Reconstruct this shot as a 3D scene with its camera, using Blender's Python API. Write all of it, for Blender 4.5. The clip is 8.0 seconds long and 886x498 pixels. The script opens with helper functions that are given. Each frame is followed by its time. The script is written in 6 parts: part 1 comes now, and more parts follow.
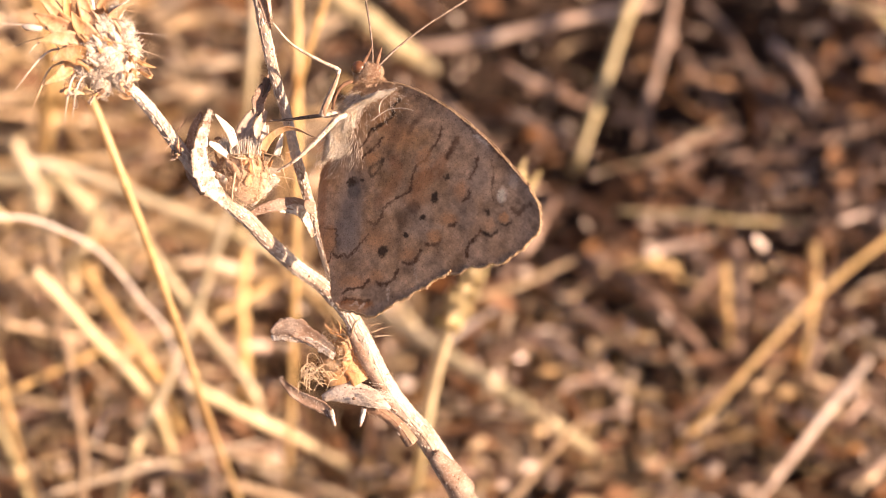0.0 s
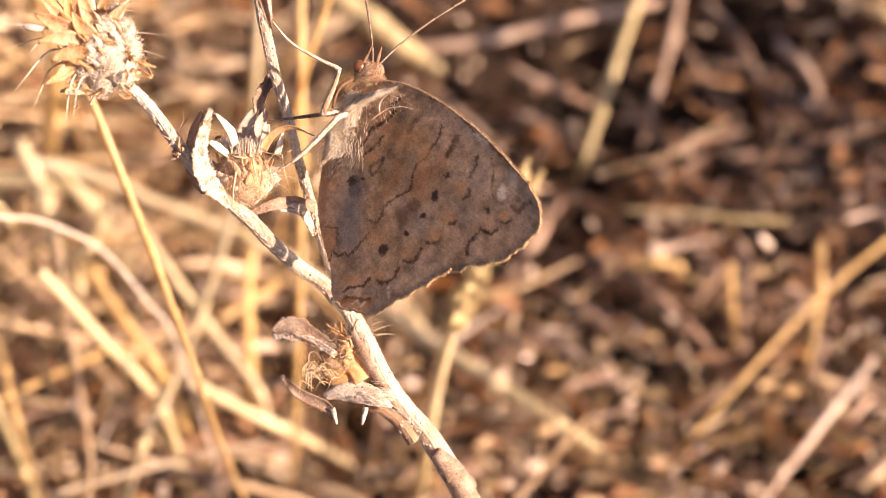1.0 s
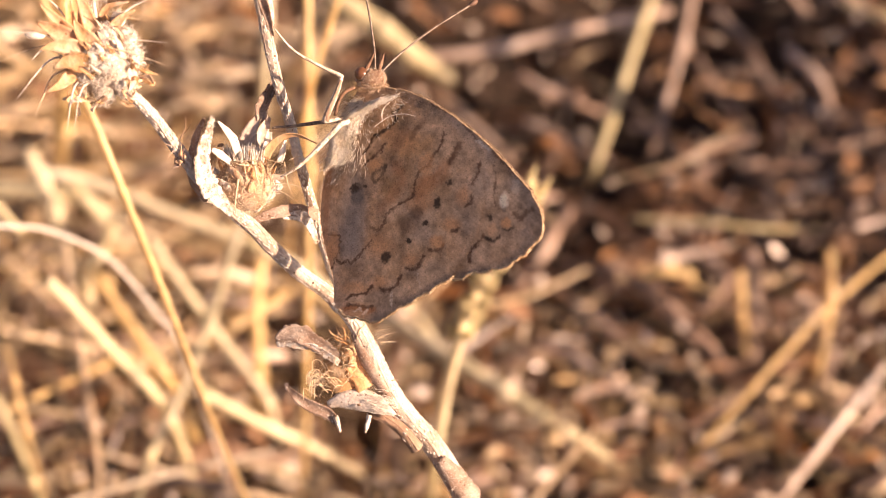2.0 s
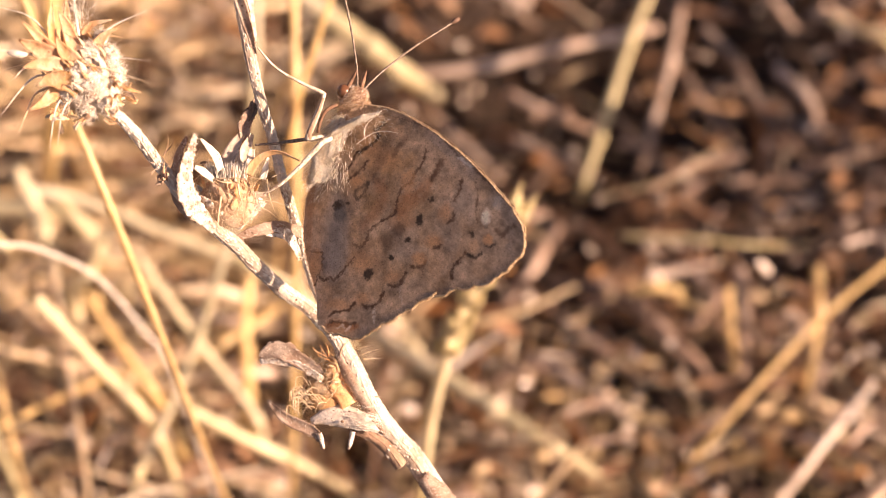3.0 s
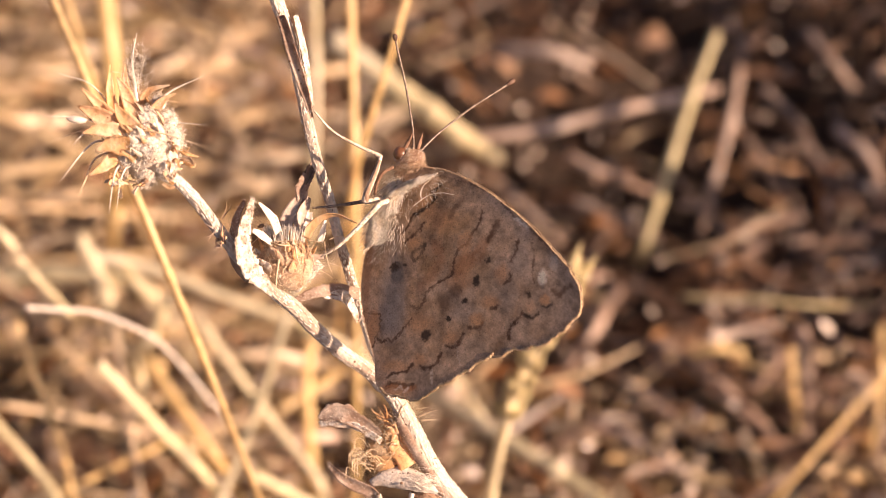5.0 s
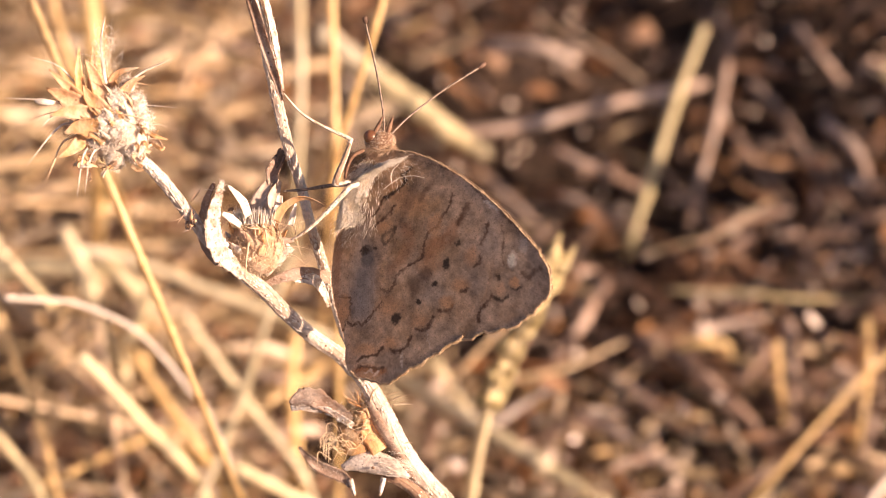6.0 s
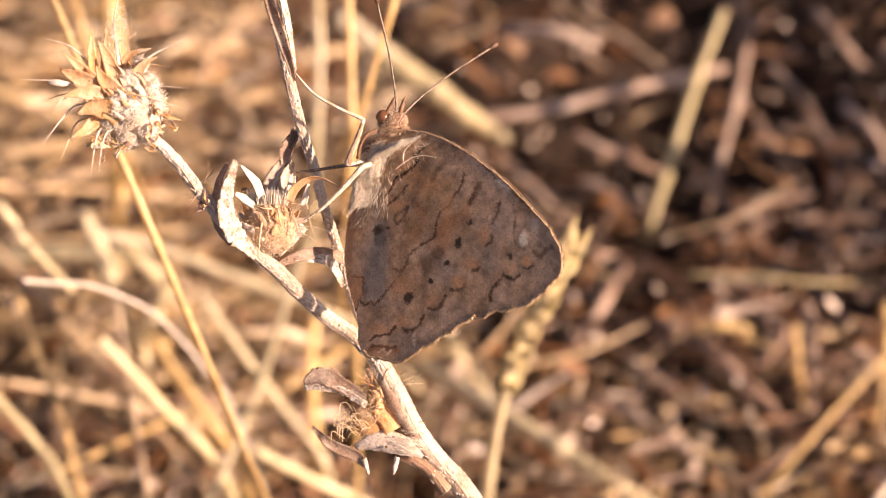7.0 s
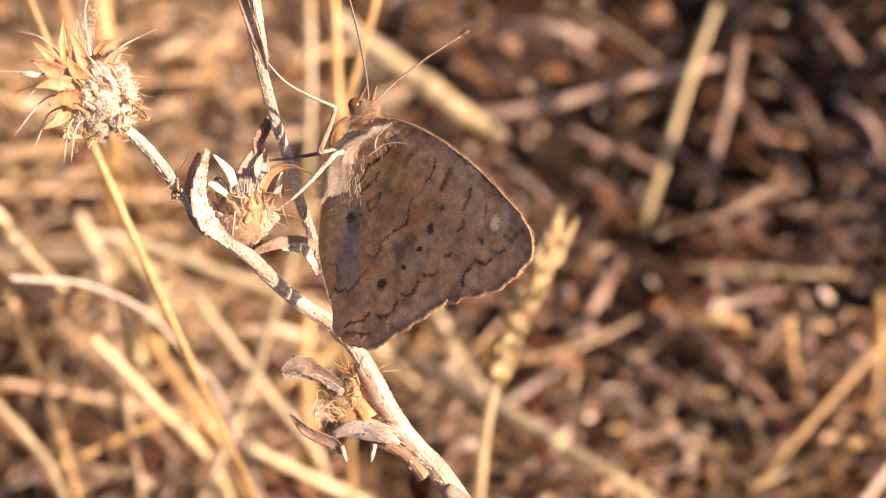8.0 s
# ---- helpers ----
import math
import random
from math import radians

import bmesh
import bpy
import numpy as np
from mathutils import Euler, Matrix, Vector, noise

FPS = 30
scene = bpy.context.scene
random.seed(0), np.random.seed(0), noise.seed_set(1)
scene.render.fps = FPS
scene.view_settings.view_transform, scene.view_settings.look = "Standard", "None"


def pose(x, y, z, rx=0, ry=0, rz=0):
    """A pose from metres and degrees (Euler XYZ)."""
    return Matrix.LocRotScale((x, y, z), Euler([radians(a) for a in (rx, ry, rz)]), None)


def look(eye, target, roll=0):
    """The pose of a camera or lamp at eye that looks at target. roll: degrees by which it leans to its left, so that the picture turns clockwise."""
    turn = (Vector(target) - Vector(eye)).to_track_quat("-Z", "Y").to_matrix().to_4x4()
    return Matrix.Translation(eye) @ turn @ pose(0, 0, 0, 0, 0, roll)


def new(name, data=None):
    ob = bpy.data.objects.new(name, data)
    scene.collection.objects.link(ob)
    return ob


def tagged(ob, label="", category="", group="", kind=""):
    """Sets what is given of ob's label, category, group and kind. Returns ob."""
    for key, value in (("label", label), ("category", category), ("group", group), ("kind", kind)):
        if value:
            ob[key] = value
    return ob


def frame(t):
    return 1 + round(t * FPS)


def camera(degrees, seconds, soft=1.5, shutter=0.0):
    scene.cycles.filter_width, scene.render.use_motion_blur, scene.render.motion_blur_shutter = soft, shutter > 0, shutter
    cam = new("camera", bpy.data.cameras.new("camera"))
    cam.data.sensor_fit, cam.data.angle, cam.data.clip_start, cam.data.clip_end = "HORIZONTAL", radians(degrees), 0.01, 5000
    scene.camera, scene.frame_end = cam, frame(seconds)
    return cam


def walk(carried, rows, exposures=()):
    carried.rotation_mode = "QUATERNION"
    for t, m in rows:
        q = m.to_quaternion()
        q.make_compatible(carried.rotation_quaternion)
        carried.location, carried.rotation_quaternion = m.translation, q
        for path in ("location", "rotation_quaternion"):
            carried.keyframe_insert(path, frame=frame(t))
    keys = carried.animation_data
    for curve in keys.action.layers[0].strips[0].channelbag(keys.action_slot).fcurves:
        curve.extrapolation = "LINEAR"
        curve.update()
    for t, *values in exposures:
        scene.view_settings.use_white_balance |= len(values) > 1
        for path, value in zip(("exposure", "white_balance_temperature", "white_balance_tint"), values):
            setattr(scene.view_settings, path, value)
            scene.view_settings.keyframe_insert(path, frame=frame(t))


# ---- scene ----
# The place: a dry meadow in low sun; a brown butterfly rests with closed wings on a dead thistle.
cam = camera(22, 8.0, soft=0.5)
cam.data.dof.use_dof = True
cam.data.dof.focus_distance = 0.240
cam.data.dof.aperture_fstop = 27.0
cam.data.dof.aperture_blades = 0
walk(cam, [
    (0, look((-0.00172, -0.17820, 0.36562), (0.00400, -0.00384, 0.20520), 1.53)),
    (0.5, look((-0.00022, -0.17864, 0.36595), (0.00531, -0.00426, 0.20556), 1.27)),
    (1, look((-0.00071, -0.17875, 0.36574), (0.00393, -0.00430, 0.20538), 1.11)),
    (1.2, look((-0.00098, -0.17880, 0.36570), (0.00344, -0.00428, 0.20541), 0.95)),
    (2.3, look((0.00221, -0.17866, 0.36518), (0.00501, -0.00320, 0.20589), 0.61)),
    (2.5, look((0.00306, -0.17930, 0.36536), (0.00642, -0.00370, 0.20623), 0.55)),
    (3, look((0.00184, -0.17918, 0.36558), (0.00547, -0.00276, 0.20736), 0.66)),
    (3.5, look((0.00000, -0.17887, 0.36642), (0.00000, 0.00000, 0.21093), 0.00)),
    (4, look((-0.00008, -0.17921, 0.36631), (-0.00204, 0.00114, 0.21256), -0.72)),
    (4.5, look((0.00139, -0.17979, 0.36654), (-0.00191, 0.00090, 0.21321), -1.03)),
    (4.7, look((0.00201, -0.17972, 0.36600), (-0.00105, 0.00116, 0.21290), -1.29)),
    (5.8, look((0.00447, -0.18122, 0.36557), (0.00192, -0.00048, 0.21229), -0.98)),
    (6, look((0.00554, -0.18080, 0.36383), (0.00265, 0.00021, 0.21088), -1.25)),
    (6.5, look((0.00679, -0.18186, 0.36359), (0.00348, -0.00151, 0.20986), -1.46)),
    (7, look((0.00686, -0.18209, 0.36362), (0.00137, -0.00184, 0.20984), -1.93)),
    (7.5, look((0.00996, -0.18301, 0.36248), (0.00317, -0.00235, 0.20923), -2.59)),
    (8, look((0.01102, -0.18400, 0.36256), (0.00420, -0.00343, 0.20921), -2.90))
], exposures=((0.0, 1.27, 7380, 31), (1.0, 1.27, 7380, 31), (3.5, 1.27, 7380, 31), (4.5, 1.03, 7250, 31), (6.0, 1.2, 7250, 31), (6.5, 1.2, 7250, 31), (7.0, 1.13, 7250, 31), (8.0, 1.1, 7250, 31)))

# ---- light: low sun along the plane of the wings, clear sky ----
SUN_EL, SUN_AZ = radians(25.0), radians(111.0)      # azimuth from +y towards +x
sun_way = Vector((math.cos(SUN_EL) * math.sin(SUN_AZ), math.cos(SUN_EL) * math.cos(SUN_AZ), math.sin(SUN_EL)))
world = bpy.data.worlds.new("sky")
scene.world = world
world.use_nodes = True
wn = world.node_tree.nodes
sky = wn.new("ShaderNodeTexSky")
sky.sky_type = "NISHITA"
sky.sun_disc = False
sky.air_density, sky.dust_density, sky.ozone_density = 0.75, 2.0, 0.4
sky.sun_elevation, sky.sun_rotation = SUN_EL, SUN_AZ
world.node_tree.links.new(sky.outputs[0], wn["Background"].inputs[0])
wn["Background"].inputs[1].default_value = 0.05
sun = new("sun", bpy.data.lights.new("sun", "SUN"))
sun.data.energy, sun.data.angle, sun.data.color = 5.0, radians(0.53), (1.0, 0.79, 0.57)
sun.matrix_world = look(sun_way * 5, (0, 0, 0))


# ---- materials ----
def material(name, colours, rough=0.75, scale=300.0, fine=2500.0, bump=0.25, through_light=0.0, vary=0.0, island=False,
             stretch=(1, 1, 1), spec=0.3, sheen=0.0, speck=None):
    """A dry organic surface: two scales of colour, fine relief, some light passing through; vary: change from piece to piece."""
    m = bpy.data.materials.new(name)
    m.use_nodes = True
    nt = m.node_tree
    n, l = nt.nodes, nt.links
    bsdf, out = n["Principled BSDF"], n["Material Output"]
    co = n.new("ShaderNodeTexCoord")
    mp = n.new("ShaderNodeMapping")
    mp.inputs["Scale"].default_value = stretch
    l.new(co.outputs["Object"], mp.inputs[0])
    big = n.new("ShaderNodeTexNoise")
    big.inputs["Scale"].default_value, big.inputs["Detail"].default_value = scale, 5
    l.new(mp.outputs[0], big.inputs["Vector"])
    ramp = n.new("ShaderNodeValToRGB")
    while len(ramp.color_ramp.elements) < len(colours):
        ramp.color_ramp.elements.new(0.5)
    for i, c in enumerate(colours):
        e = ramp.color_ramp.elements[i]
        e.position, e.color = 0.3 + 0.4 * i / max(1, len(colours) - 1), (*c, 1)
    l.new(big.outputs[0], ramp.inputs[0])
    colour = ramp.outputs[0]
    grain = n.new("ShaderNodeTexNoise")
    grain.inputs["Scale"].default_value, grain.inputs["Detail"].default_value = fine, 3
    l.new(mp.outputs[0], grain.inputs["Vector"])
    hsv = n.new("ShaderNodeHueSaturation")
    mr = n.new("ShaderNodeMapRange")
    mr.inputs["From Min"].default_value, mr.inputs["From Max"].default_value = 0.3, 0.7
    mr.inputs["To Min"].default_value, mr.inputs["To Max"].default_value = 0.78, 1.2
    l.new(grain.outputs[0], mr.inputs[0])
    l.new(colour, hsv.inputs["Color"])
    l.new(mr.outputs[0], hsv.inputs["Value"])
    colour = hsv.outputs[0]
    if vary:
        source = n.new("ShaderNodeNewGeometry").outputs["Random Per Island"] if island else n.new("ShaderNodeObjectInfo").outputs["Random"]
        v2 = n.new("ShaderNodeMapRange")
        v2.inputs["To Min"].default_value, v2.inputs["To Max"].default_value = 1 - vary, 1 + vary
        l.new(source, v2.inputs[0])
        h2 = n.new("ShaderNodeHueSaturation")
        l.new(colour, h2.inputs["Color"])
        l.new(v2.outputs[0], h2.inputs["Value"])
        white = n.new("ShaderNodeTexWhiteNoise")
        white.noise_dimensions = "1D"
        l.new(source, white.inputs["W"])
        v3 = n.new("ShaderNodeMapRange")
        v3.inputs["To Min"].default_value, v3.inputs["To Max"].default_value = 1 - 0.6 * vary, 1 + 0.35 * vary
        l.new(white.outputs[0], v3.inputs[0])
        l.new(v3.outputs[0], h2.inputs["Saturation"])
        colour = h2.outputs[0]
    if speck:
        vo = n.new("ShaderNodeTexVoronoi")
        vo.inputs["Scale"].default_value = speck[0]
        l.new(co.outputs["Object"], vo.inputs["Vector"])
        th = n.new("ShaderNodeMapRange")
        th.inputs["From Min"].default_value, th.inputs["From Max"].default_value = speck[1], speck[1] * 1.4
        th.inputs["To Min"].default_value, th.inputs["To Max"].default_value = 1, 0
        l.new(vo.outputs["Distance"], th.inputs[0])
        mx = n.new("ShaderNodeMix")
        mx.data_type = "RGBA"
        l.new(th.outputs[0], mx.inputs[0])
        l.new(colour, mx.inputs[6])
        mx.inputs[7].default_value = (*speck[2], 1)
        colour = mx.outputs[2]
    l.new(colour, bsdf.inputs["Base Color"])
    bsdf.inputs["Roughness"].default_value = rough
    bsdf.inputs["Specular IOR Level"].default_value = spec
    if sheen:
        bsdf.inputs["Sheen Weight"].default_value = sheen
    if bump:
        add = n.new("ShaderNodeMath")
        add.operation = "ADD"
        l.new(big.outputs[0], add.inputs[0])
        l.new(grain.outputs[0], add.inputs[1])
        b = n.new("ShaderNodeBump")
        b.inputs["Strength"].default_value, b.inputs["Distance"].default_value = bump, 0.0002
        l.new(add.outputs[0], b.inputs["Height"])
        l.new(b.outputs[0], bsdf.inputs["Normal"])
    if through_light:
        tr = n.new("ShaderNodeBsdfTranslucent")
        l.new(colour, tr.inputs["Color"])
        mix = n.new("ShaderNodeMixShader")
        mix.inputs[0].default_value = through_light
        l.new(bsdf.outputs[0], mix.inputs[1])
        l.new(tr.outputs[0], mix.inputs[2])
        l.new(mix.outputs[0], out.inputs["Surface"])
    return m


def wing_material(name, through_light=0.3):
    """Scaly wing membrane: the drawn pattern of the wing, powdery grain, dark scattered scales, light through it."""
    m = bpy.data.materials.new(name)
    m.use_nodes = True
    nt = m.node_tree
    n, l = nt.nodes, nt.links
    bsdf, out = n["Principled BSDF"], n["Material Output"]
    pat = n.new("ShaderNodeVertexColor")
    pat.layer_name = "wing_pattern"
    co = n.new("ShaderNodeTexCoord")
    grain = n.new("ShaderNodeTexNoise")
    grain.inputs["Scale"].default_value, grain.inputs["Detail"].default_value = 7000, 2
    l.new(co.outputs["Object"], grain.inputs["Vector"])
    soft = n.new("ShaderNodeTexNoise")
    soft.inputs["Scale"].default_value, soft.inputs["Detail"].default_value = 900, 6
    l.new(co.outputs["Object"], soft.inputs["Vector"])
    add = n.new("ShaderNodeMath")
    add.operation = "ADD"
    l.new(grain.outputs[0], add.inputs[0])
    l.new(soft.outputs[0], add.inputs[1])
    mr = n.new("ShaderNodeMapRange")
    mr.inputs["From Min"].default_value, mr.inputs["From Max"].default_value = 0.7, 1.3
    mr.inputs["To Min"].default_value, mr.inputs["To Max"].default_value = 0.74, 1.24
    l.new(add.outputs[0], mr.inputs[0])
    hsv = n.new("ShaderNodeHueSaturation")
    l.new(pat.outputs[0], hsv.inputs["Color"])
    l.new(mr.outputs[0], hsv.inputs["Value"])
    vo = n.new("ShaderNodeTexVoronoi")
    vo.inputs["Scale"].default_value = 2600
    l.new(co.outputs["Object"], vo.inputs["Vector"])
    th = n.new("ShaderNodeMapRange")
    th.inputs["From Min"].default_value, th.inputs["From Max"].default_value = 0.1, 0.26
    th.inputs["To Min"].default_value, th.inputs["To Max"].default_value = 0.5, 0.0
    l.new(vo.outputs["Distance"], th.inputs[0])
    mx = n.new("ShaderNodeMix")
    mx.data_type = "RGBA"
    l.new(th.outputs[0], mx.inputs[0])
    l.new(hsv.outputs[0], mx.inputs[6])
    mx.inputs[7].default_value = (0.10, 0.062, 0.042, 1)
    l.new(mx.outputs[2], bsdf.inputs["Base Color"])
    bsdf.inputs["Roughness"].default_value = 0.7
    bsdf.inputs["Specular IOR Level"].default_value = 0.25
    bsdf.inputs["Sheen Weight"].default_value = 0.15
    b = n.new("ShaderNodeBump")
    b.inputs["Strength"].default_value, b.inputs["Distance"].default_value = 0.16, 0.00006
    l.new(add.outputs[0], b.inputs["Height"])
    l.new(b.outputs[0], bsdf.inputs["Normal"])
    tr = n.new("ShaderNodeBsdfTranslucent")
    l.new(mx.outputs[2], tr.inputs["Color"])
    mix = n.new("ShaderNodeMixShader")
    mix.inputs[0].default_value = through_light
    l.new(bsdf.outputs[0], mix.inputs[1])
    l.new(tr.outputs[0], mix.inputs[2])
    l.new(mix.outputs[0], out.inputs["Surface"])
    return m


STEM = material("dry_stem", [(0.4, 0.27, 0.19), (0.78, 0.69, 0.59), (0.89, 0.84, 0.77)], 0.85, 210, 3200, 0.7, 0.25, stretch=(1, 1, 0.5), sheen=0.3, speck=(900, 0.1, (0.2, 0.13, 0.09)))
DARKSTEM = material("brown_stem", [(0.20, 0.12, 0.08), (0.34, 0.23, 0.16), (0.5, 0.4, 0.31)], 0.8, 240, 2600, 0.6)
FUZZ = material("pale_fuzz", [(0.8, 0.74, 0.65), (0.91, 0.87, 0.8)], 0.7, 300, 2000, 0, 0.25)
LEAF = material("dry_leaf", [(0.32, 0.2, 0.14), (0.5, 0.37, 0.29), (0.72, 0.62, 0.53)], 0.85, 420, 4200, 0.45, 0.4, sheen=0.15, speck=(1200, 0.12, (0.2, 0.12, 0.08)))
# the bracts' orange carries the glow of sunlight passing through them
BRACT = material("papery_bract", [(0.68, 0.38, 0.17), (0.8, 0.53, 0.29), (0.88, 0.73, 0.54)], 0.45, 500, 3600, 0.4, 0.38, vary=0.2, stretch=(1, 1, 0.4))
SILVER = material("silvery_bract", [(0.7, 0.6, 0.5), (0.88, 0.83, 0.76)], 0.3, 900, 3800, 0.4, 0.25, spec=0.5, speck=(1500, 0.1, (0.2, 0.13, 0.09)))
SPINE = material("straw_spine", [(0.76, 0.56, 0.34), (0.88, 0.78, 0.6)], 0.5, 300, 2000, 0.1, 0.3, vary=0.15)
HUSK = material("tan_husk", [(0.56, 0.32, 0.16), (0.7, 0.47, 0.29), (0.82, 0.66, 0.49)], 0.75, 500, 2600, 0.6, 0.3, speck=(1500, 0.12, (0.25, 0.14, 0.08)))
PAPER = material("grey_paper", [(0.46, 0.34, 0.25), (0.58, 0.47, 0.38), (0.7, 0.61, 0.53)], 0.4, 500, 3000, 0.3, 0.3, spec=0.5, stretch=(1, 1, 0.3))
BOWL = material("tan_bowl", [(0.42, 0.25, 0.15), (0.62, 0.43, 0.29), (0.78, 0.62, 0.48)], 0.8, 600, 2600, 0.6, 0.25)
WOOLLEAF = material("woolly_leaf", [(0.34, 0.23, 0.16), (0.62, 0.5, 0.4), (0.87, 0.82, 0.75), (0.91, 0.87, 0.8)], 0.85, 1200, 5200, 0.9, 0.12, speck=(2100, 0.17, (0.28, 0.18, 0.12)))
WOOL = material("pale_wool", [(0.6, 0.45, 0.32), (0.83, 0.74, 0.62), (0.9, 0.85, 0.77)], 0.8, 500, 2600, 0.3, 0.3)
DARKHUSK = material("dark_husk", [(0.12, 0.075, 0.05), (0.3, 0.2, 0.14)], 0.8, 500, 2600, 0.4)
WING = wing_material("wing_membrane", 0.28)
FRINGE = material("wing_fringe", [(0.6, 0.41, 0.24), (0.85, 0.69, 0.47)], 0.55, 1800, 4000, 0, 0.3)
VEIN = material("wing_vein", [(0.48, 0.33, 0.21), (0.66, 0.5, 0.36)], 0.5, 900, 4000, 0, 0.35)
FUR = material("thorax_fur", [(0.82, 0.73, 0.6), (0.92, 0.87, 0.78), (0.95, 0.92, 0.87)], 0.7, 900, 4000, 0, 0.35)
BODY = material("body_cuticle", [(0.62, 0.52, 0.4), (0.78, 0.69, 0.56)], 0.7, 900, 4000, 0.4)
HEADFUR = material("rusty_fur", [(0.46, 0.3, 0.18), (0.66, 0.48, 0.33), (0.82, 0.69, 0.55)], 0.7, 1200, 5000, 0, 0.2)
HEADSKIN = material("rusty_head", [(0.12, 0.065, 0.042), (0.27, 0.16, 0.1)], 0.7, 1200, 5000, 0.4)
EYE = material("brown_eye", [(0.09, 0.04, 0.02), (0.2, 0.085, 0.04)], 0.22, 700, 5000, 0.05, spec=0.6)
ANTENNA = material("antenna_brown", [(0.06, 0.038, 0.028), (0.38, 0.31, 0.25)], 0.6, 3600, 5200, 0.2)
CLUB = material("antenna_club", [(0.07, 0.04, 0.03), (0.2, 0.12, 0.08)], 0.55, 1500, 4000, 0.2)
LEG = material("pale_leg", [(0.42, 0.32, 0.23), (0.82, 0.75, 0.65)], 0.65, 2200, 4000, 0.3, speck=(3200, 0.22, (0.2, 0.13, 0.09)))
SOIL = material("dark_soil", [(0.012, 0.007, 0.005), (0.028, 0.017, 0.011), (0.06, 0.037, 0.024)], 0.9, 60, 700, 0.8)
STRAW = material("pale_straw", [(0.58, 0.5, 0.29), (0.7, 0.62, 0.4), (0.8, 0.73, 0.54)], 0.5, 40, 500, 0.2, 0.22, vary=0.3, stretch=(1, 1, 0.3), spec=0.45)
STRAWS = material("straw_litter", [(0.46, 0.33, 0.18), (0.62, 0.48, 0.29), (0.76, 0.65, 0.46)], 0.45, 60, 500, 0.2, 0.3, vary=0.5, island=True, spec=0.45)
REED = material("dry_reed", [(0.48, 0.41, 0.22), (0.66, 0.59, 0.37)], 0.5, 60, 600, 0.2, 0.15, stretch=(1, 1, 0.3), spec=0.45)
SPIKE = material("seed_spike_husk", [(0.62, 0.52, 0.27), (0.8, 0.71, 0.44)], 0.5, 300, 1500, 0.3, 0.35, vary=0.15)
GOLD = material("golden_straw", [(0.72, 0.52, 0.23), (0.84, 0.66, 0.35)], 0.42, 60, 600, 0.2, 0.35, vary=0.12, spec=0.5)
TWIG = material("grey_brown_twig", [(0.16, 0.1, 0.072), (0.33, 0.235, 0.18), (0.52, 0.42, 0.35)], 0.65, 60, 600, 0.6, vary=0.3, spec=0.4)
BARKS = material("bark_litter", [(0.045, 0.024, 0.015), (0.19, 0.1, 0.056), (0.54, 0.36, 0.23)], 0.42, 50, 600, 0.4, 0.08, vary=0.85, island=True, spec=0.4)
PEBBLE = material("pale_pebble", [(0.44, 0.35, 0.27), (0.74, 0.66, 0.58)], 0.22, 200, 900, 0.3, vary=0.2, spec=0.6)
DRYLEAF = material("fallen_leaf", [(0.16, 0.08, 0.044), (0.34, 0.19, 0.108), (0.54, 0.36, 0.23)], 0.6, 60, 700, 0.4, 0.25, vary=0.3)


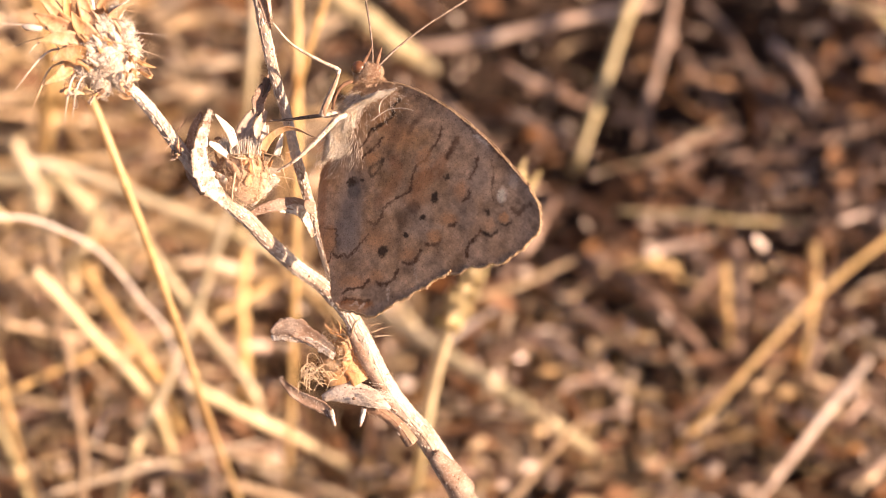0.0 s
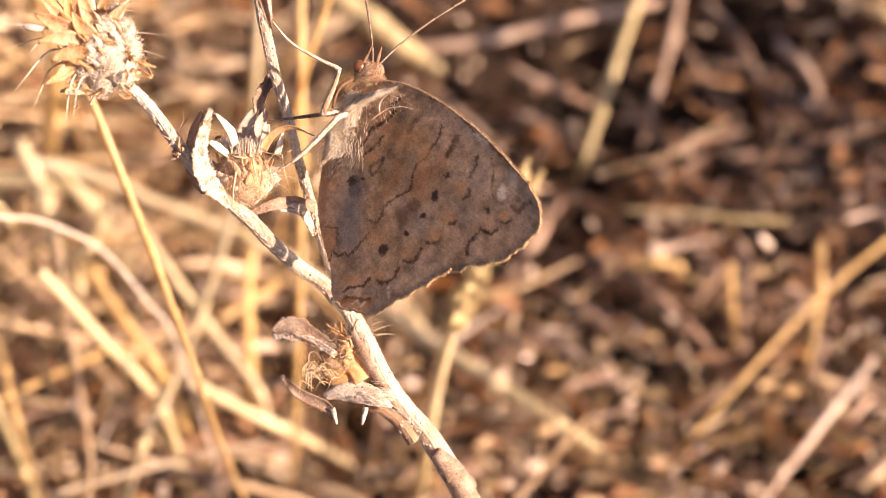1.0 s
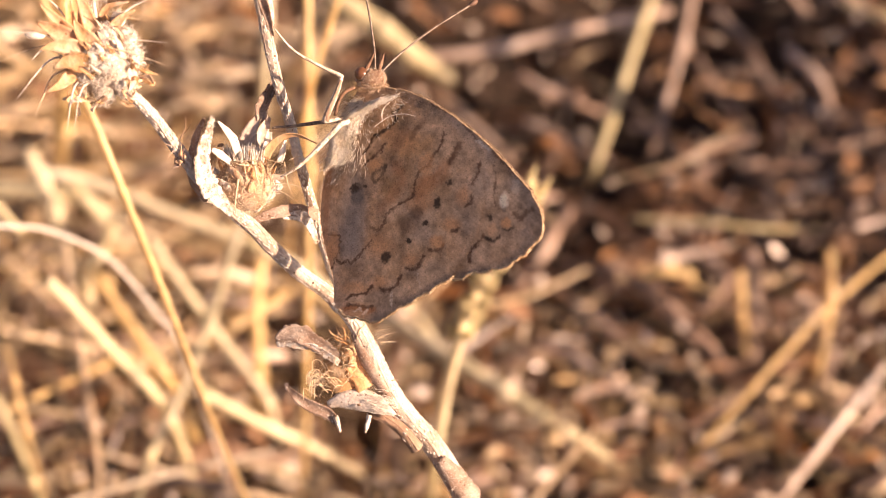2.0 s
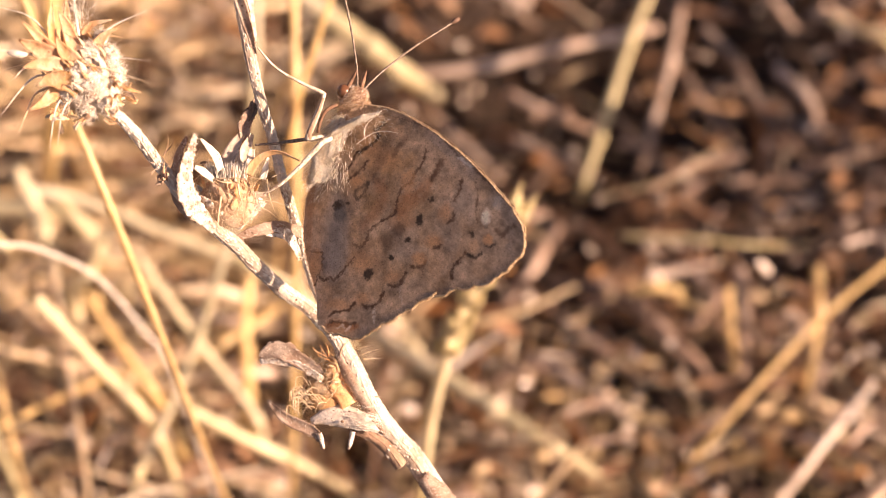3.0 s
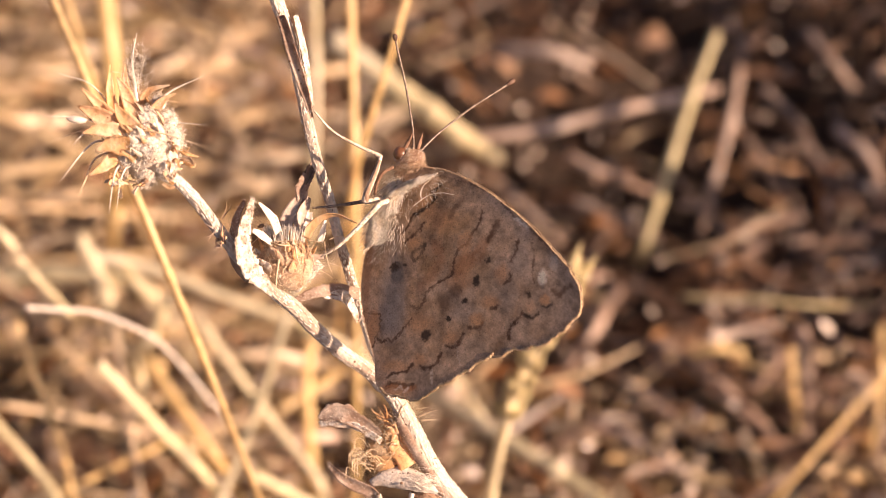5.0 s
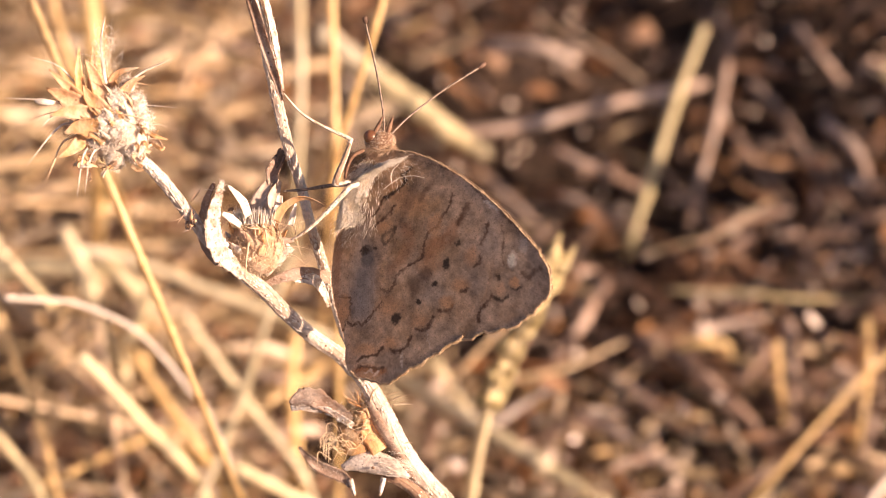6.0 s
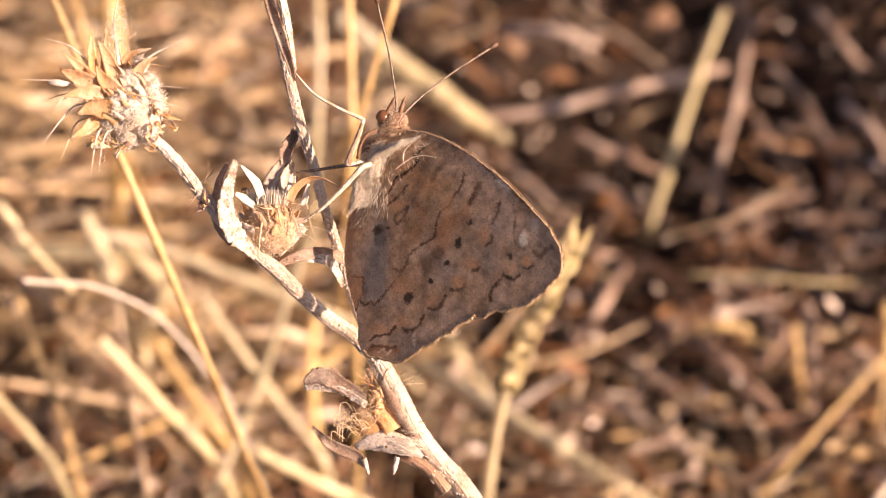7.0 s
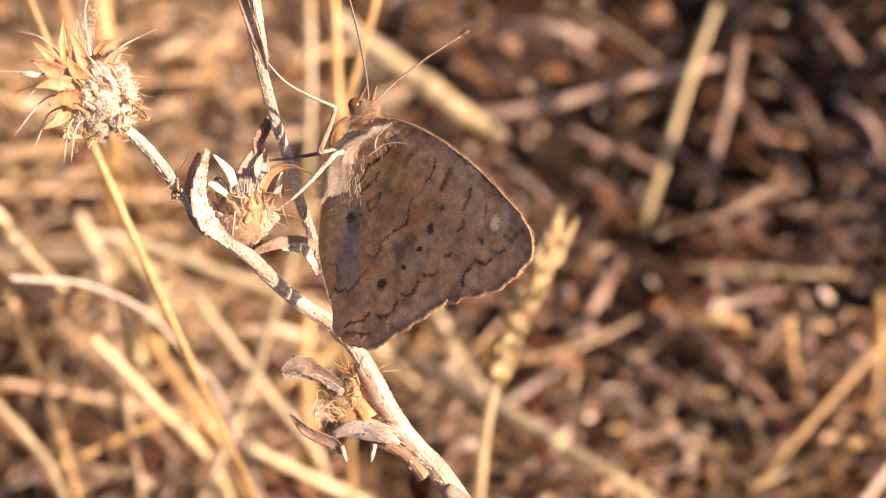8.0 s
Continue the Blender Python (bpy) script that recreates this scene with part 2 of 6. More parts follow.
# ---- mesh building ----
class Geo:
    """Points and faces of one mesh, in world metres."""

    def __init__(self):
        self.v, self.f = [], []

    def tube(self, pts, radii, sides=8, rough=0.0, flat=1.0, seed=0):
        rnd = random.Random(seed)
        pts = [Vector(p) for p in pts]
        if not hasattr(radii, "__len__"):
            radii = [radii] * len(pts)
        base, side = len(self.v), None
        for i, p in enumerate(pts):
            d = (pts[min(i + 1, len(pts) - 1)] - pts[max(i - 1, 0)]).normalized()
            if side is None:
                side = d.orthogonal().normalized()
            side = (side - d * side.dot(d)).normalized()
            other = d.cross(side)
            for k in range(sides):
                a = 2 * math.pi * k / sides
                r = radii[i] * (1 + rough * (rnd.random() - 0.5))
                self.v.append(p + side * (r * math.cos(a)) + other * (r * flat * math.sin(a)))
        for i in range(len(pts) - 1):
            for k in range(sides):
                a, b = base + i * sides + k, base + i * sides + (k + 1) % sides
                self.f.append((a, b, b + sides, a + sides))
        self.f.append(tuple(base + k for k in reversed(range(sides))))
        self.f.append(tuple(base + (len(pts) - 1) * sides + k for k in range(sides)))
        return self

    def blade(self, pts, widths, normal, cup=0.25, thick=0.00008, across=4, twist=0.0, edge=0.0, seed=0):
        """A leaf or bract with thickness: a curved strip round a middle line, hollow on the side of its normal."""
        rnd = random.Random(seed)
        pts = [Vector(p) for p in pts]
        base, nrm = len(self.v), Vector(normal).normalized()
        rows = len(pts)
        for layer in (0, 1):
            for i, p in enumerate(pts):
                d = (pts[min(i + 1, rows - 1)] - pts[max(i - 1, 0)]).normalized()
                turn = Matrix.Rotation(twist * i / max(1, rows - 1), 3, d)
                up = turn @ nrm
                side = d.cross(up).normalized()
                up = side.cross(d)
                for k in range(across + 1):
                    s = 2 * k / across - 1
                    w = widths[i] * (1 + edge * (rnd.random() - 0.5)) if abs(s) == 1 else widths[i]
                    q = p + side * (s * w) + up * (cup * widths[i] * s * s)
                    self.v.append(q - up * (thick * (layer - 0.5) * 2))
        n = across + 1
        for layer in (0, 1):
            o = base + layer * rows * n
            for i in range(rows - 1):
                for k in range(across):
                    a = o + i * n + k
                    q = (a, a + 1, a + n + 1, a + n)
                    self.f.append(q if layer == 0 else q[::-1])
        o2 = rows * n
        for i in range(rows - 1):
            for k in (0, across):
                a = base + i * n + k
                q = (a, a + n, a + n + o2, a + o2)
                self.f.append(q if k == 0 else q[::-1])
        for i in (0, rows - 1):
            for k in range(across):
                a = base + i * n + k
                q = (a, a + o2, a + o2 + 1, a + 1)
                self.f.append(q if i == 0 else q[::-1])
        return self

    def hair(self, p, q, r, bend=0.0, rnd=random):
        """A thin three-sided hair from p to q."""
        p, q = Vector(p), Vector(q)
        d = q - p
        side = d.orthogonal().normalized()
        mid = (p + q) / 2 + side * (bend * d.length * (rnd.random() - 0.5))
        base = len(self.v)
        o = d.cross(side).normalized()
        for c, s in ((p, 1.0), (mid, 0.8)):
            for k in range(3):
                a = 2.094 * k
                self.v.append(c + side * (r * s * math.cos(a)) + o * (r * s * math.sin(a)))
        self.v.append(q)
        for k in range(3):
            a, b = base + k, base + (k + 1) % 3
            self.f.append((a, b, b + 3, a + 3))
            self.f.append((a + 3, b + 3, base + 6))
        return self

    def lump(self, centre, axes, rings=10, sides=14, rough=0.0, seed=0):
        """A rounded body: three half-axes as vectors; rough: uneven surface."""
        rnd = random.Random(seed)
        c, (ax, ay, az) = Vector(centre), [Vector(a) for a in axes]
        base = len(self.v)
        for i in range(rings + 1):
            t = math.pi * i / rings
            for k in range(sides):
                a = 2 * math.pi * k / sides
                r = 1 + rough * (rnd.random() - 0.5)
                self.v.append(c + (ax * (math.sin(t) * math.cos(a)) + ay * (math.sin(t) * math.sin(a)) + az * math.cos(t)) * r)
        for i in range(rings):
            for k in range(sides):
                a, b = base + i * sides + k, base + i * sides + (k + 1) % sides
                self.f.append((a, a + sides, b + sides, b))
        return self


ORIGIN = {}


def mesh_of(name, geo, mat, origin, smooth=True):
    me = bpy.data.meshes.new(name)
    me.from_pydata([tuple(Vector(v) - origin) for v in geo.v], [], geo.f)
    me.materials.append(mat)
    if smooth:
        me.polygons.foreach_set("use_smooth", [True] * len(me.polygons))
    me.update()
    return me


def part(name, geo, mat, parent, label="", smooth=True):
    """Links geo as one mesh under a thing or a part."""
    o = ORIGIN[parent]
    ob = new(name, mesh_of(name, geo, mat, o, smooth))
    ob.parent = parent
    ORIGIN[ob] = o
    if label:
        ob["label"] = label
    return ob


def thing(name, origin, label, category, group=""):
    ob = new(name)
    ob.empty_display_size = 0.01
    ob.location = origin
    ORIGIN[ob] = Vector(origin)
    return tagged(ob, label, category, group)


def solid(name, geo, mat, origin, label, category, group="", kind="", smooth=True):
    """A thing that is one mesh."""
    ob = new(name, mesh_of(name, geo, mat, Vector(origin), smooth))
    ob.location = origin
    ORIGIN[ob] = Vector(origin)
    return tagged(ob, label, category, group, kind)


def curve(pts, n=8):
    """A smooth line through a few points."""
    p = [Vector(q) for q in pts]
    p = [p[0] * 2 - p[1]] + p + [p[-1] * 2 - p[-2]]
    out = []
    for i in range(1, len(p) - 2):
        for k in range(n):
            t = k / n
            a, b, c, d = p[i - 1], p[i], p[i + 1], p[i + 2]
            out.append(0.5 * ((2 * b) + (c - a) * t + (2 * a - 5 * b + 4 * c - d) * t * t + (3 * b - a - 3 * c + d) * t ** 3))
    out.append(p[-2])
    return out


def spread(values, n):
    """n values evenly read off a short list."""
    return [float(x) for x in np.interp(np.linspace(0, 1, n), np.linspace(0, 1, len(values)), values)]


# The butterfly's own frame: millimetres to the side, along its body, and out towards its viewer.
SUBJECT = pose(0, 0, 0.21093, 49, 0, 0)


def at(x, y, z=0.0):
    return SUBJECT @ Vector((x / 1000, y / 1000, z / 1000))


def way(x, y, z=0.0):
    return SUBJECT.to_3x3() @ Vector((x / 1000, y / 1000, z / 1000))


def line(*pts, n=8):
    return curve([at(*p) for p in pts], n)


TABLES = {}


def value_noise(x, y, seed=0):
    """Smooth random heights in 0..1 on arrays of places."""
    if seed not in TABLES:
        TABLES[seed] = np.random.RandomState(seed).rand(257, 257)
    table = TABLES[seed]
    xi, yi = np.floor(x).astype(int), np.floor(y).astype(int)
    u, v = x - xi, y - yi
    u, v = u * u * (3 - 2 * u), v * v * (3 - 2 * v)
    g = lambda a, b: table[a % 257, b % 257]
    return (g(xi, yi) * (1 - u) + g(xi + 1, yi) * u) * (1 - v) + (g(xi, yi + 1) * (1 - u) + g(xi + 1, yi + 1) * u) * v


# ---- ground ----
def relief(x, y):
    x, y = np.asarray(x, float), np.asarray(y, float)
    h = 0.016 * value_noise(x * 9 + 40, y * 9 + 40, 1) + 0.012 * value_noise(x * 30 + 70, y * 30 + 70, 2)
    h = h + 0.005 * value_noise(x * 120 + 90, y * 120 + 90, 3) - 0.024
    h = h * np.clip(1.6 - np.maximum(abs(x), abs(y - 0.15)) / 0.75, 0, 1)
    h = h - 0.04 * np.exp(-(((x - 0.052) / 0.055) ** 2 + ((y - 0.298) / 0.05) ** 2))
    far = np.clip((np.hypot(x, y) - 1.5) / 20, 0, 1)
    return h + far * 0.5 * (value_noise(x / 6 + 50, y / 6 + 50, 4) - 0.5)


def build_ground():
    near = np.arange(-0.5, 0.5001, 0.0045)
    out, step, at_x = [], 0.02, 0.5
    while at_x < 400:
        at_x += step
        step *= 1.28
        out.append(at_x)
    side = np.concatenate([-np.array(out[::-1]), near, np.array(out)])
    gx, gy = np.meshgrid(side, side + 0.15)
    gz = relief(gx, gy)
    n = len(side)
    verts = np.stack([gx.ravel(), gy.ravel(), gz.ravel()], 1)
    i = np.arange((n - 1) * n).reshape(n - 1, n)[:, :-1].ravel()
    faces = np.stack([i, i + 1, i + n + 1, i + n], 1)
    me = bpy.data.meshes.new("ground")
    me.from_pydata(verts.tolist(), [], faces.tolist())
    me.polygons.foreach_set("use_smooth", [True] * len(me.polygons))
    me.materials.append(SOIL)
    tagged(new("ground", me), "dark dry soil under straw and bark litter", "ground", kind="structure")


build_ground()


# ---- the butterfly ----
WINGS = SUBJECT @ pose(0, 0, 0.0012, -8, -30, 0)
FORE = [(-7.19, 8.97), (-6.20, 10.40), (-3.72, 10.59), (-0.26, 9.97), (3.79, 8.12), (8.09, 5.29), (11.55, 2.36), (14.16, -0.23), (15.43, -2.11),
        (15.92, -3.70), (15.40, -5.18), (13.98, -6.62), (12.03, -7.91), (10.14, -8.34), (8.22, -8.60), (5.92, -9.22), (1.63, -6.98), (-4.46, 1.25)]
HIND = [(-7.48, 7.40), (-6.50, 9.08), (-3.63, 9.44), (0.40, 8.53), (4.45, 6.40), (7.65, 3.26), (9.13, 0.06), (8.87, -3.41), (7.66, -6.43), (6.27, -8.76),
        (4.40, -10.01), (2.37, -11.21), (0.19, -12.37), (-1.11, -12.99), (-2.06, -13.78), (-4.46, -13.61), (-6.56, -13.08), (-7.70, -11.99), (-8.05, -9.50), (-9.38, -6.24),
        (-10.23, -2.95), (-10.12, 0.66), (-9.22, 3.98)]


def closed_curve(pts, n):
    p = np.array(pts)
    m = len(p)
    out = []
    for i in range(m):
        a, b, c, d = p[i - 1], p[i], p[(i + 1) % m], p[(i + 2) % m]
        for t in np.arange(12) / 12:
            out.append(0.5 * (2 * b + (c - a) * t + (2 * a - 5 * b + 4 * c - d) * t * t + (3 * b - a - 3 * c + d) * t ** 3))
    out = np.array(out)
    step = np.linalg.norm(np.roll(out, -1, 0) - out, axis=1)
    s = np.concatenate([[0], np.cumsum(step)])
    w = np.linspace(0, s[-1], n, endpoint=False)
    full = np.vstack([out, out[:1]])
    return np.stack([np.interp(w, s, full[:, 0]), np.interp(w, s, full[:, 1])], 1)


def near_line(x, y, pts):
    """Distance of places to a broken line, in mm."""
    best = np.full(x.shape, 1e9)
    for (ax, ay), (bx, by) in zip(pts, pts[1:]):
        dx, dy = bx - ax, by - ay
        t = np.clip(((x - ax) * dx + (y - ay) * dy) / (dx * dx + dy * dy + 1e-12), 0, 1)
        best = np.minimum(best, np.hypot(x - ax - t * dx, y - ay - t * dy))
    return best


BROWN, DARK, RUST, GREY, BLUE, PALE, ROSE = (0.14, 0.075, 0.045), (0.045, 0.028, 0.02), (0.4, 0.17, 0.07), (0.38, 0.34, 0.31), (0.1, 0.1, 0.105), (0.95, 0.85, 0.7), (0.66, 0.36, 0.18)
BANDS, SPOTS = [], []


def band(colour, half, strength, *pts):
    """A broken, wavy line across the wings, in mm."""
    BANDS.append((pts, half, colour, strength))


def spot(colour, strength, x, y, half, tall=None):
    """A round mark on the wings, in mm."""
    SPOTS.append(((x, y), half, tall or half, colour, strength))


# warm fields inside the wavy lines, then the rust and brown bands
for x, y, a, b in ((-2.7, -6.0, 1.5, 1.0), (1.8, -1.6, 1.3, 0.9), (6.8, -0.8, 0.9, 0.9), (5.6, -3.7, 0.9, 0.7), (1.2, -7.5, 0.9, 0.6), (-5.1, -10.4, 1.7, 0.6), (2.3, 0.2, 0.9, 1.2), (-2.4, -9.8, 1.0, 0.6),
                   (-2.9, 6.2, 1.2, 0.8), (-0.7, 4.9, 1.5, 1.1), (-4.0, 2.6, 0.9, 0.6), (4.0, -5.5, 0.8, 0.6), (2.2, 2.5, 0.8, 1.0), (-8.3, -6.0, 0.7, 1.4), (-5.0, -12.9, 1.9, 0.8)):
    spot(ROSE, 0.6, x, y, a, b)
spot(GREY, 0.65, -6.2, -3.5, 1.4, 3.4)
spot(GREY, 0.35, 8.8, 0.5, 1.2, 2.6)
spot(GREY, 0.3, 2.6, -4.8, 1.6, 0.9)
spot(GREY, 0.3, 8.0, -3.6, 1.2, 1.2)
band(RUST, 0.75, 0.45, (4.4, 2.3), (3.7, 1.1), (2.3, 0.6), (1.5, -0.4))
band(RUST, 0.6, 0.35, (-1.2, 2.2), (-0.6, 0.6), (-1.4, -0.8), (-2.8, -2.2))
band(BROWN, 0.5, 0.3, (-0.4, 7.4), (-0.6, 6.0), (-1.5, 4.6), (-2.0, 3.4))
# dark zigzags near the root
band(DARK, 0.2, 0.8, (-1.16, 8.77), (-2.2, 7.79), (-1.74, 7.17), (-2.65, 6.37), (-3.58, 5.86), (-4.25, 5.46))
band(BROWN, 0.13, 0.85, (-4.39, 5.46), (-4.75, 4.63), (-5.18, 3.92), (-5.65, 3.58))
band(BROWN, 0.15, 0.9, (-2.8, 4.7), (-3.43, 3.88), (-4.23, 3.3), (-4.89, 2.9), (-5.29, 2.55))
band(BROWN, 0.28, 0.5, (1.49, 7.07), (1.0, 6.31), (0.43, 5.74), (0.32, 5.33))
band(DARK, 0.15, 0.6, (-2.63, 2.43), (-3.28, 1.85), (-3.9, 1.68), (-4.21, 1.15), (-3.88, 0.55), (-3.35, 0.9), (-2.8, 1.84), (-2.63, 2.43))
# middle line and the blotch beside it
band(BROWN, 0.14, 0.85, (3.89, 5.75), (3.78, 4.46), (3.09, 3.6), (2.66, 3.02), (2.57, 2.43), (1.85, 1.98), (1.34, 1.58), (1.13, 0.7), (0.89, -0.77))
band(BROWN, 0.36, 0.8, (5.93, 4.4), (5.45, 3.54), (4.97, 2.67))
band(BROWN, 0.14, 0.75, (-3.88, -4.14), (-2.83, -4.27), (-2.32, -3.68), (-2.11, -2.79), (-1.6, -2.21), (-0.29, -1.46), (0.71, -1.06), (1.02, -0.6))
# outer crescents of the forewing
band(BROWN, 0.18, 0.9, (8.3, 2.6), (8.3, 1.72), (7.94, 1.15), (7.64, 0.58))
band(BROWN, 0.17, 0.9, (7.81, -0.88), (7.78, -1.46), (7.27, -1.74))
band(BROWN, 0.1, 0.7, (9.9, 2.27), (10.24, 1.11), (10.18, -0.05), (10.36, -1.78))
band(BROWN, 0.12, 0.6, (5.89, 6.93), (7.67, 5.23), (10.09, 3.42), (11.61, 2.12), (13.19, 0.76))
band(BROWN, 0.1, 0.5, (-2.9, 9.9), (0.4, 9.2), (3.4, 8.3), (5.89, 6.93))
band(BROWN, 0.26, 0.75, (12.76, -2.67), (13.43, -3.13), (14.03, -2.4), (14.52, -2.12))
# crescents of the hindwing
for pts in (((9.19, -4.93), (8.72, -5.68), (8.09, -6.08), (7.8, -6.65), (7.85, -7.51)), ((5.72, -4.39), (6.13, -4.45), (6.5, -4.16)), ((4.75, -5.77), (4.58, -6.24), (3.79, -6.41), (3.11, -6.23)),
            ((2.68, -6.93), (2.34, -7.8), (1.91, -8.38), (1.23, -8.38), (0.75, -8.27)), ((0.07, -9.15), (-0.49, -9.96), (-0.99, -10.55), (-1.67, -10.61), (-2.24, -10.32)), ((-3.29, -10.15), (-3.85, -10.92), (-4.74, -11.16), (-5.78, -11.23), (-6.3, -11.65))):
    band(BROWN, 0.17, 0.9, *pts)
band(DARK, 0.11, 0.8, (-9.1, -4.7), (-8.23, -4.88), (-7.66, -5.0), (-7.46, -5.72), (-7.68, -6.61), (-8.02, -7.62), (-8.44, -8.52))
band(BROWN, 0.1, 0.85, (-7.75, -7.5), (-7.08, -7.92), (-6.41, -7.51), (-6.03, -7.92), (-5.39, -7.21), (-4.73, -6.62), (-4.08, -6.03), (-3.78, -5.44))
band(RUST, 0.3, 0.7, (-6.37, -12.53), (-4.99, -12.4), (-3.93, -12.68), (-2.9, -12.61))
band(DARK, 0.14, 0.6, (-6.4, -12.3), (-5.2, -12.15), (-4.3, -12.4), (-3.0, -12.3))
band(PALE, 0.1, 0.6, (-5.2, -12.9), (-4.6, -12.5), (-4.2, -13.1), (-3.7, -12.6))
band(PALE, 0.06, 0.6, (-0.9, -10.7), (-0.75, -12.3))
band(PALE, 0.05, 0.35, (1.9, -8.4), (2.4, -10.2))
band(RUST, 0.4, 0.4, (-9.3, 2.8), (-9.7, -0.5), (-9.4, -4.7), (-8.6, -8.0))
# eye spots and dots
for x, y, r, k in ((-1.79, -7.21, 0.52, 0.95), (0.75, -5.46, 0.27, 0.95), (2.59, -3.61, 0.3, 0.95), (3.78, -1.46, 0.4, 0.95), (5.05, 0.57, 0.26, 0.9), (4.6, 0.65, 0.14, 0.7),
                   (-6.28, -0.06, 0.45, 0.9), (-4.9, 0.2, 0.22, 0.85), (9.98, -2.93, 0.28, 0.85), (11.42, -2.08, 0.25, 0.6), (13.1, -1.8, 0.4, 0.4)):
    spot(DARK, k, x, y, r, r * 1.1)
spot(BLUE, 0.75, -5.8, -0.9, 0.8, 0.75)
spot(DARK, 0.6, -6.0, 0.1, 0.7, 0.4)
spot(BLUE, 0.35, -6.4, -2.7, 0.7, 0.9)
spot(BROWN, 0.65, 1.5, -2.54, 0.75, 0.7)
spot(BROWN, 0.6, 0.22, -3.7, 0.85, 0.75)
spot(BROWN, 0.3, -1.6, 2.4, 1.1, 0.9)
spot(PALE, 1.0, 11.37, -1.22, 0.5, 0.75)
spot(PALE, 0.4, 12.58, 0.2, 0.45, 0.7)
spot(ROSE, 0.7, 11.84, -3.52, 0.5, 0.5)
spot(PALE, 0.4, 10.26, -4.19, 0.55, 0.6)
spot(ROSE, 0.6, 10.26, -4.19, 0.6, 0.65)
band(DARK, 0.15, 0.85, (11.49, -4.2), (12.02, -4.32), (12.45, -3.98))
band(DARK, 0.16, 0.85, (9.47, -5.11), (10.33, -5.4), (11.09, -4.94))
band(PALE, 0.16, 0.8, (7.9, 4.85), (8.65, 4.39), (9.3, 3.95))
VEIN_ROOT = (-6.19, 5.34)
VEIN_ENDS = [(15.26, -5.07), (13.67, -6.80), (11.85, -7.97), (9.96, -8.46), (7.90, -8.73), (6.27, -8.76), (4.27, -10.07), (1.99, -11.40), (-0.07, -12.50), (-1.87, -13.60), (-3.77, -13.65), (-6.00, -13.24)]


def wing_colours(x, y):
    """The pattern of the wing's underside at places given in mm."""
    wx = x + 0.2 * (value_noise(x * 1.6 + 60, y * 1.6 + 60, 11) - 0.5) + 0.3 * (value_noise(x * 6 + 60, y * 6 + 60, 12) - 0.5)
    wy = y + 0.2 * (value_noise(x * 1.6 + 90, y * 1.6 + 20, 13) - 0.5) + 0.3 * (value_noise(x * 6 + 20, y * 6 + 60, 14) - 0.5)
    col = np.empty(x.shape + (3,))
    base = np.array((0.55, 0.405, 0.29))
    warm = np.array((0.5, 0.3, 0.15))
    big = value_noise(x * 0.45 + 33, y * 0.45 + 33, 15)
    small = value_noise(x * 2.2 + 33, y * 2.2 + 33, 16)
    w = np.clip(big * 1.5 - 0.45 + 0.5 * (small - 0.5), 0, 1) * 0.55
    root = np.hypot(x - VEIN_ROOT[0] - 3, y - VEIN_ROOT[1] + 1)
    w = np.clip(w + 0.5 * np.exp(-(root / 6.0) ** 2), 0, 1)
    col[:] = base * (1 - w[..., None]) + warm * w[..., None]
    grey = np.clip(1.1 - near_line(wx, wy, [(-6.88, 3.66), (-6.11, -0.54), (-5.93, -5.90)]) / 2.0, 0, 1) * 0.7
    col = col * (1 - grey[..., None]) + np.array(GREY) * 0.9 * grey[..., None]

    mottle = value_noise(x * 1.1 + 71, y * 1.1 + 71, 18) + 0.6 * value_noise(x * 3.4 + 71, y * 3.4 + 71, 19) + 0.4 * value_noise(x * 9 + 71, y * 9 + 71, 20)
    col = col * (0.66 + 0.54 * (mottle[..., None] - 0.5))

    def lay(mask, colour):
        nonlocal col
        col = col * (1 - mask[..., None]) + np.array(colour) * mask[..., None]

    for (cx, cy), ax, ay, colour, strength in SPOTS:
        if ax > 0.8:
            d = np.hypot((wx - cx) / ax, (wy - cy) / ay)
            lay(np.clip(1.5 - d, 0, 1) * strength, colour)
    for pts, half, colour, strength in BANDS:
        d = near_line(wx, wy, pts)
        gaps = 0.65 + 0.6 * value_noise(x * 1.9 + 10, y * 1.9 + 10, 17)
        lay(np.clip(1.5 - d / (half * 1.05), 0, 1) * np.clip(1.1 * strength * gaps, 0, 1), colour)
    for (cx, cy), ax, ay, colour, strength in SPOTS:
        if ax <= 0.8:
            d = np.hypot((wx - cx) / ax, (wy - cy) / ay)
            lay(np.clip((1.35 - d) / 0.6, 0, 1) * strength, colour)
    for end in VEIN_ENDS:
        d = near_line(x, y, [(VEIN_ROOT[0] * 0.7 + end[0] * 0.3, VEIN_ROOT[1] * 0.7 + end[1] * 0.3), end])
        far = np.clip(np.hypot(x - VEIN_ROOT[0], y - VEIN_ROOT[1]) / 14 - 0.2, 0.15, 1)
        lay(np.clip(1 - d / 0.09, 0, 1) * 0.22 * far, BROWN)
    return np.clip(col, 0.01, 0.9)


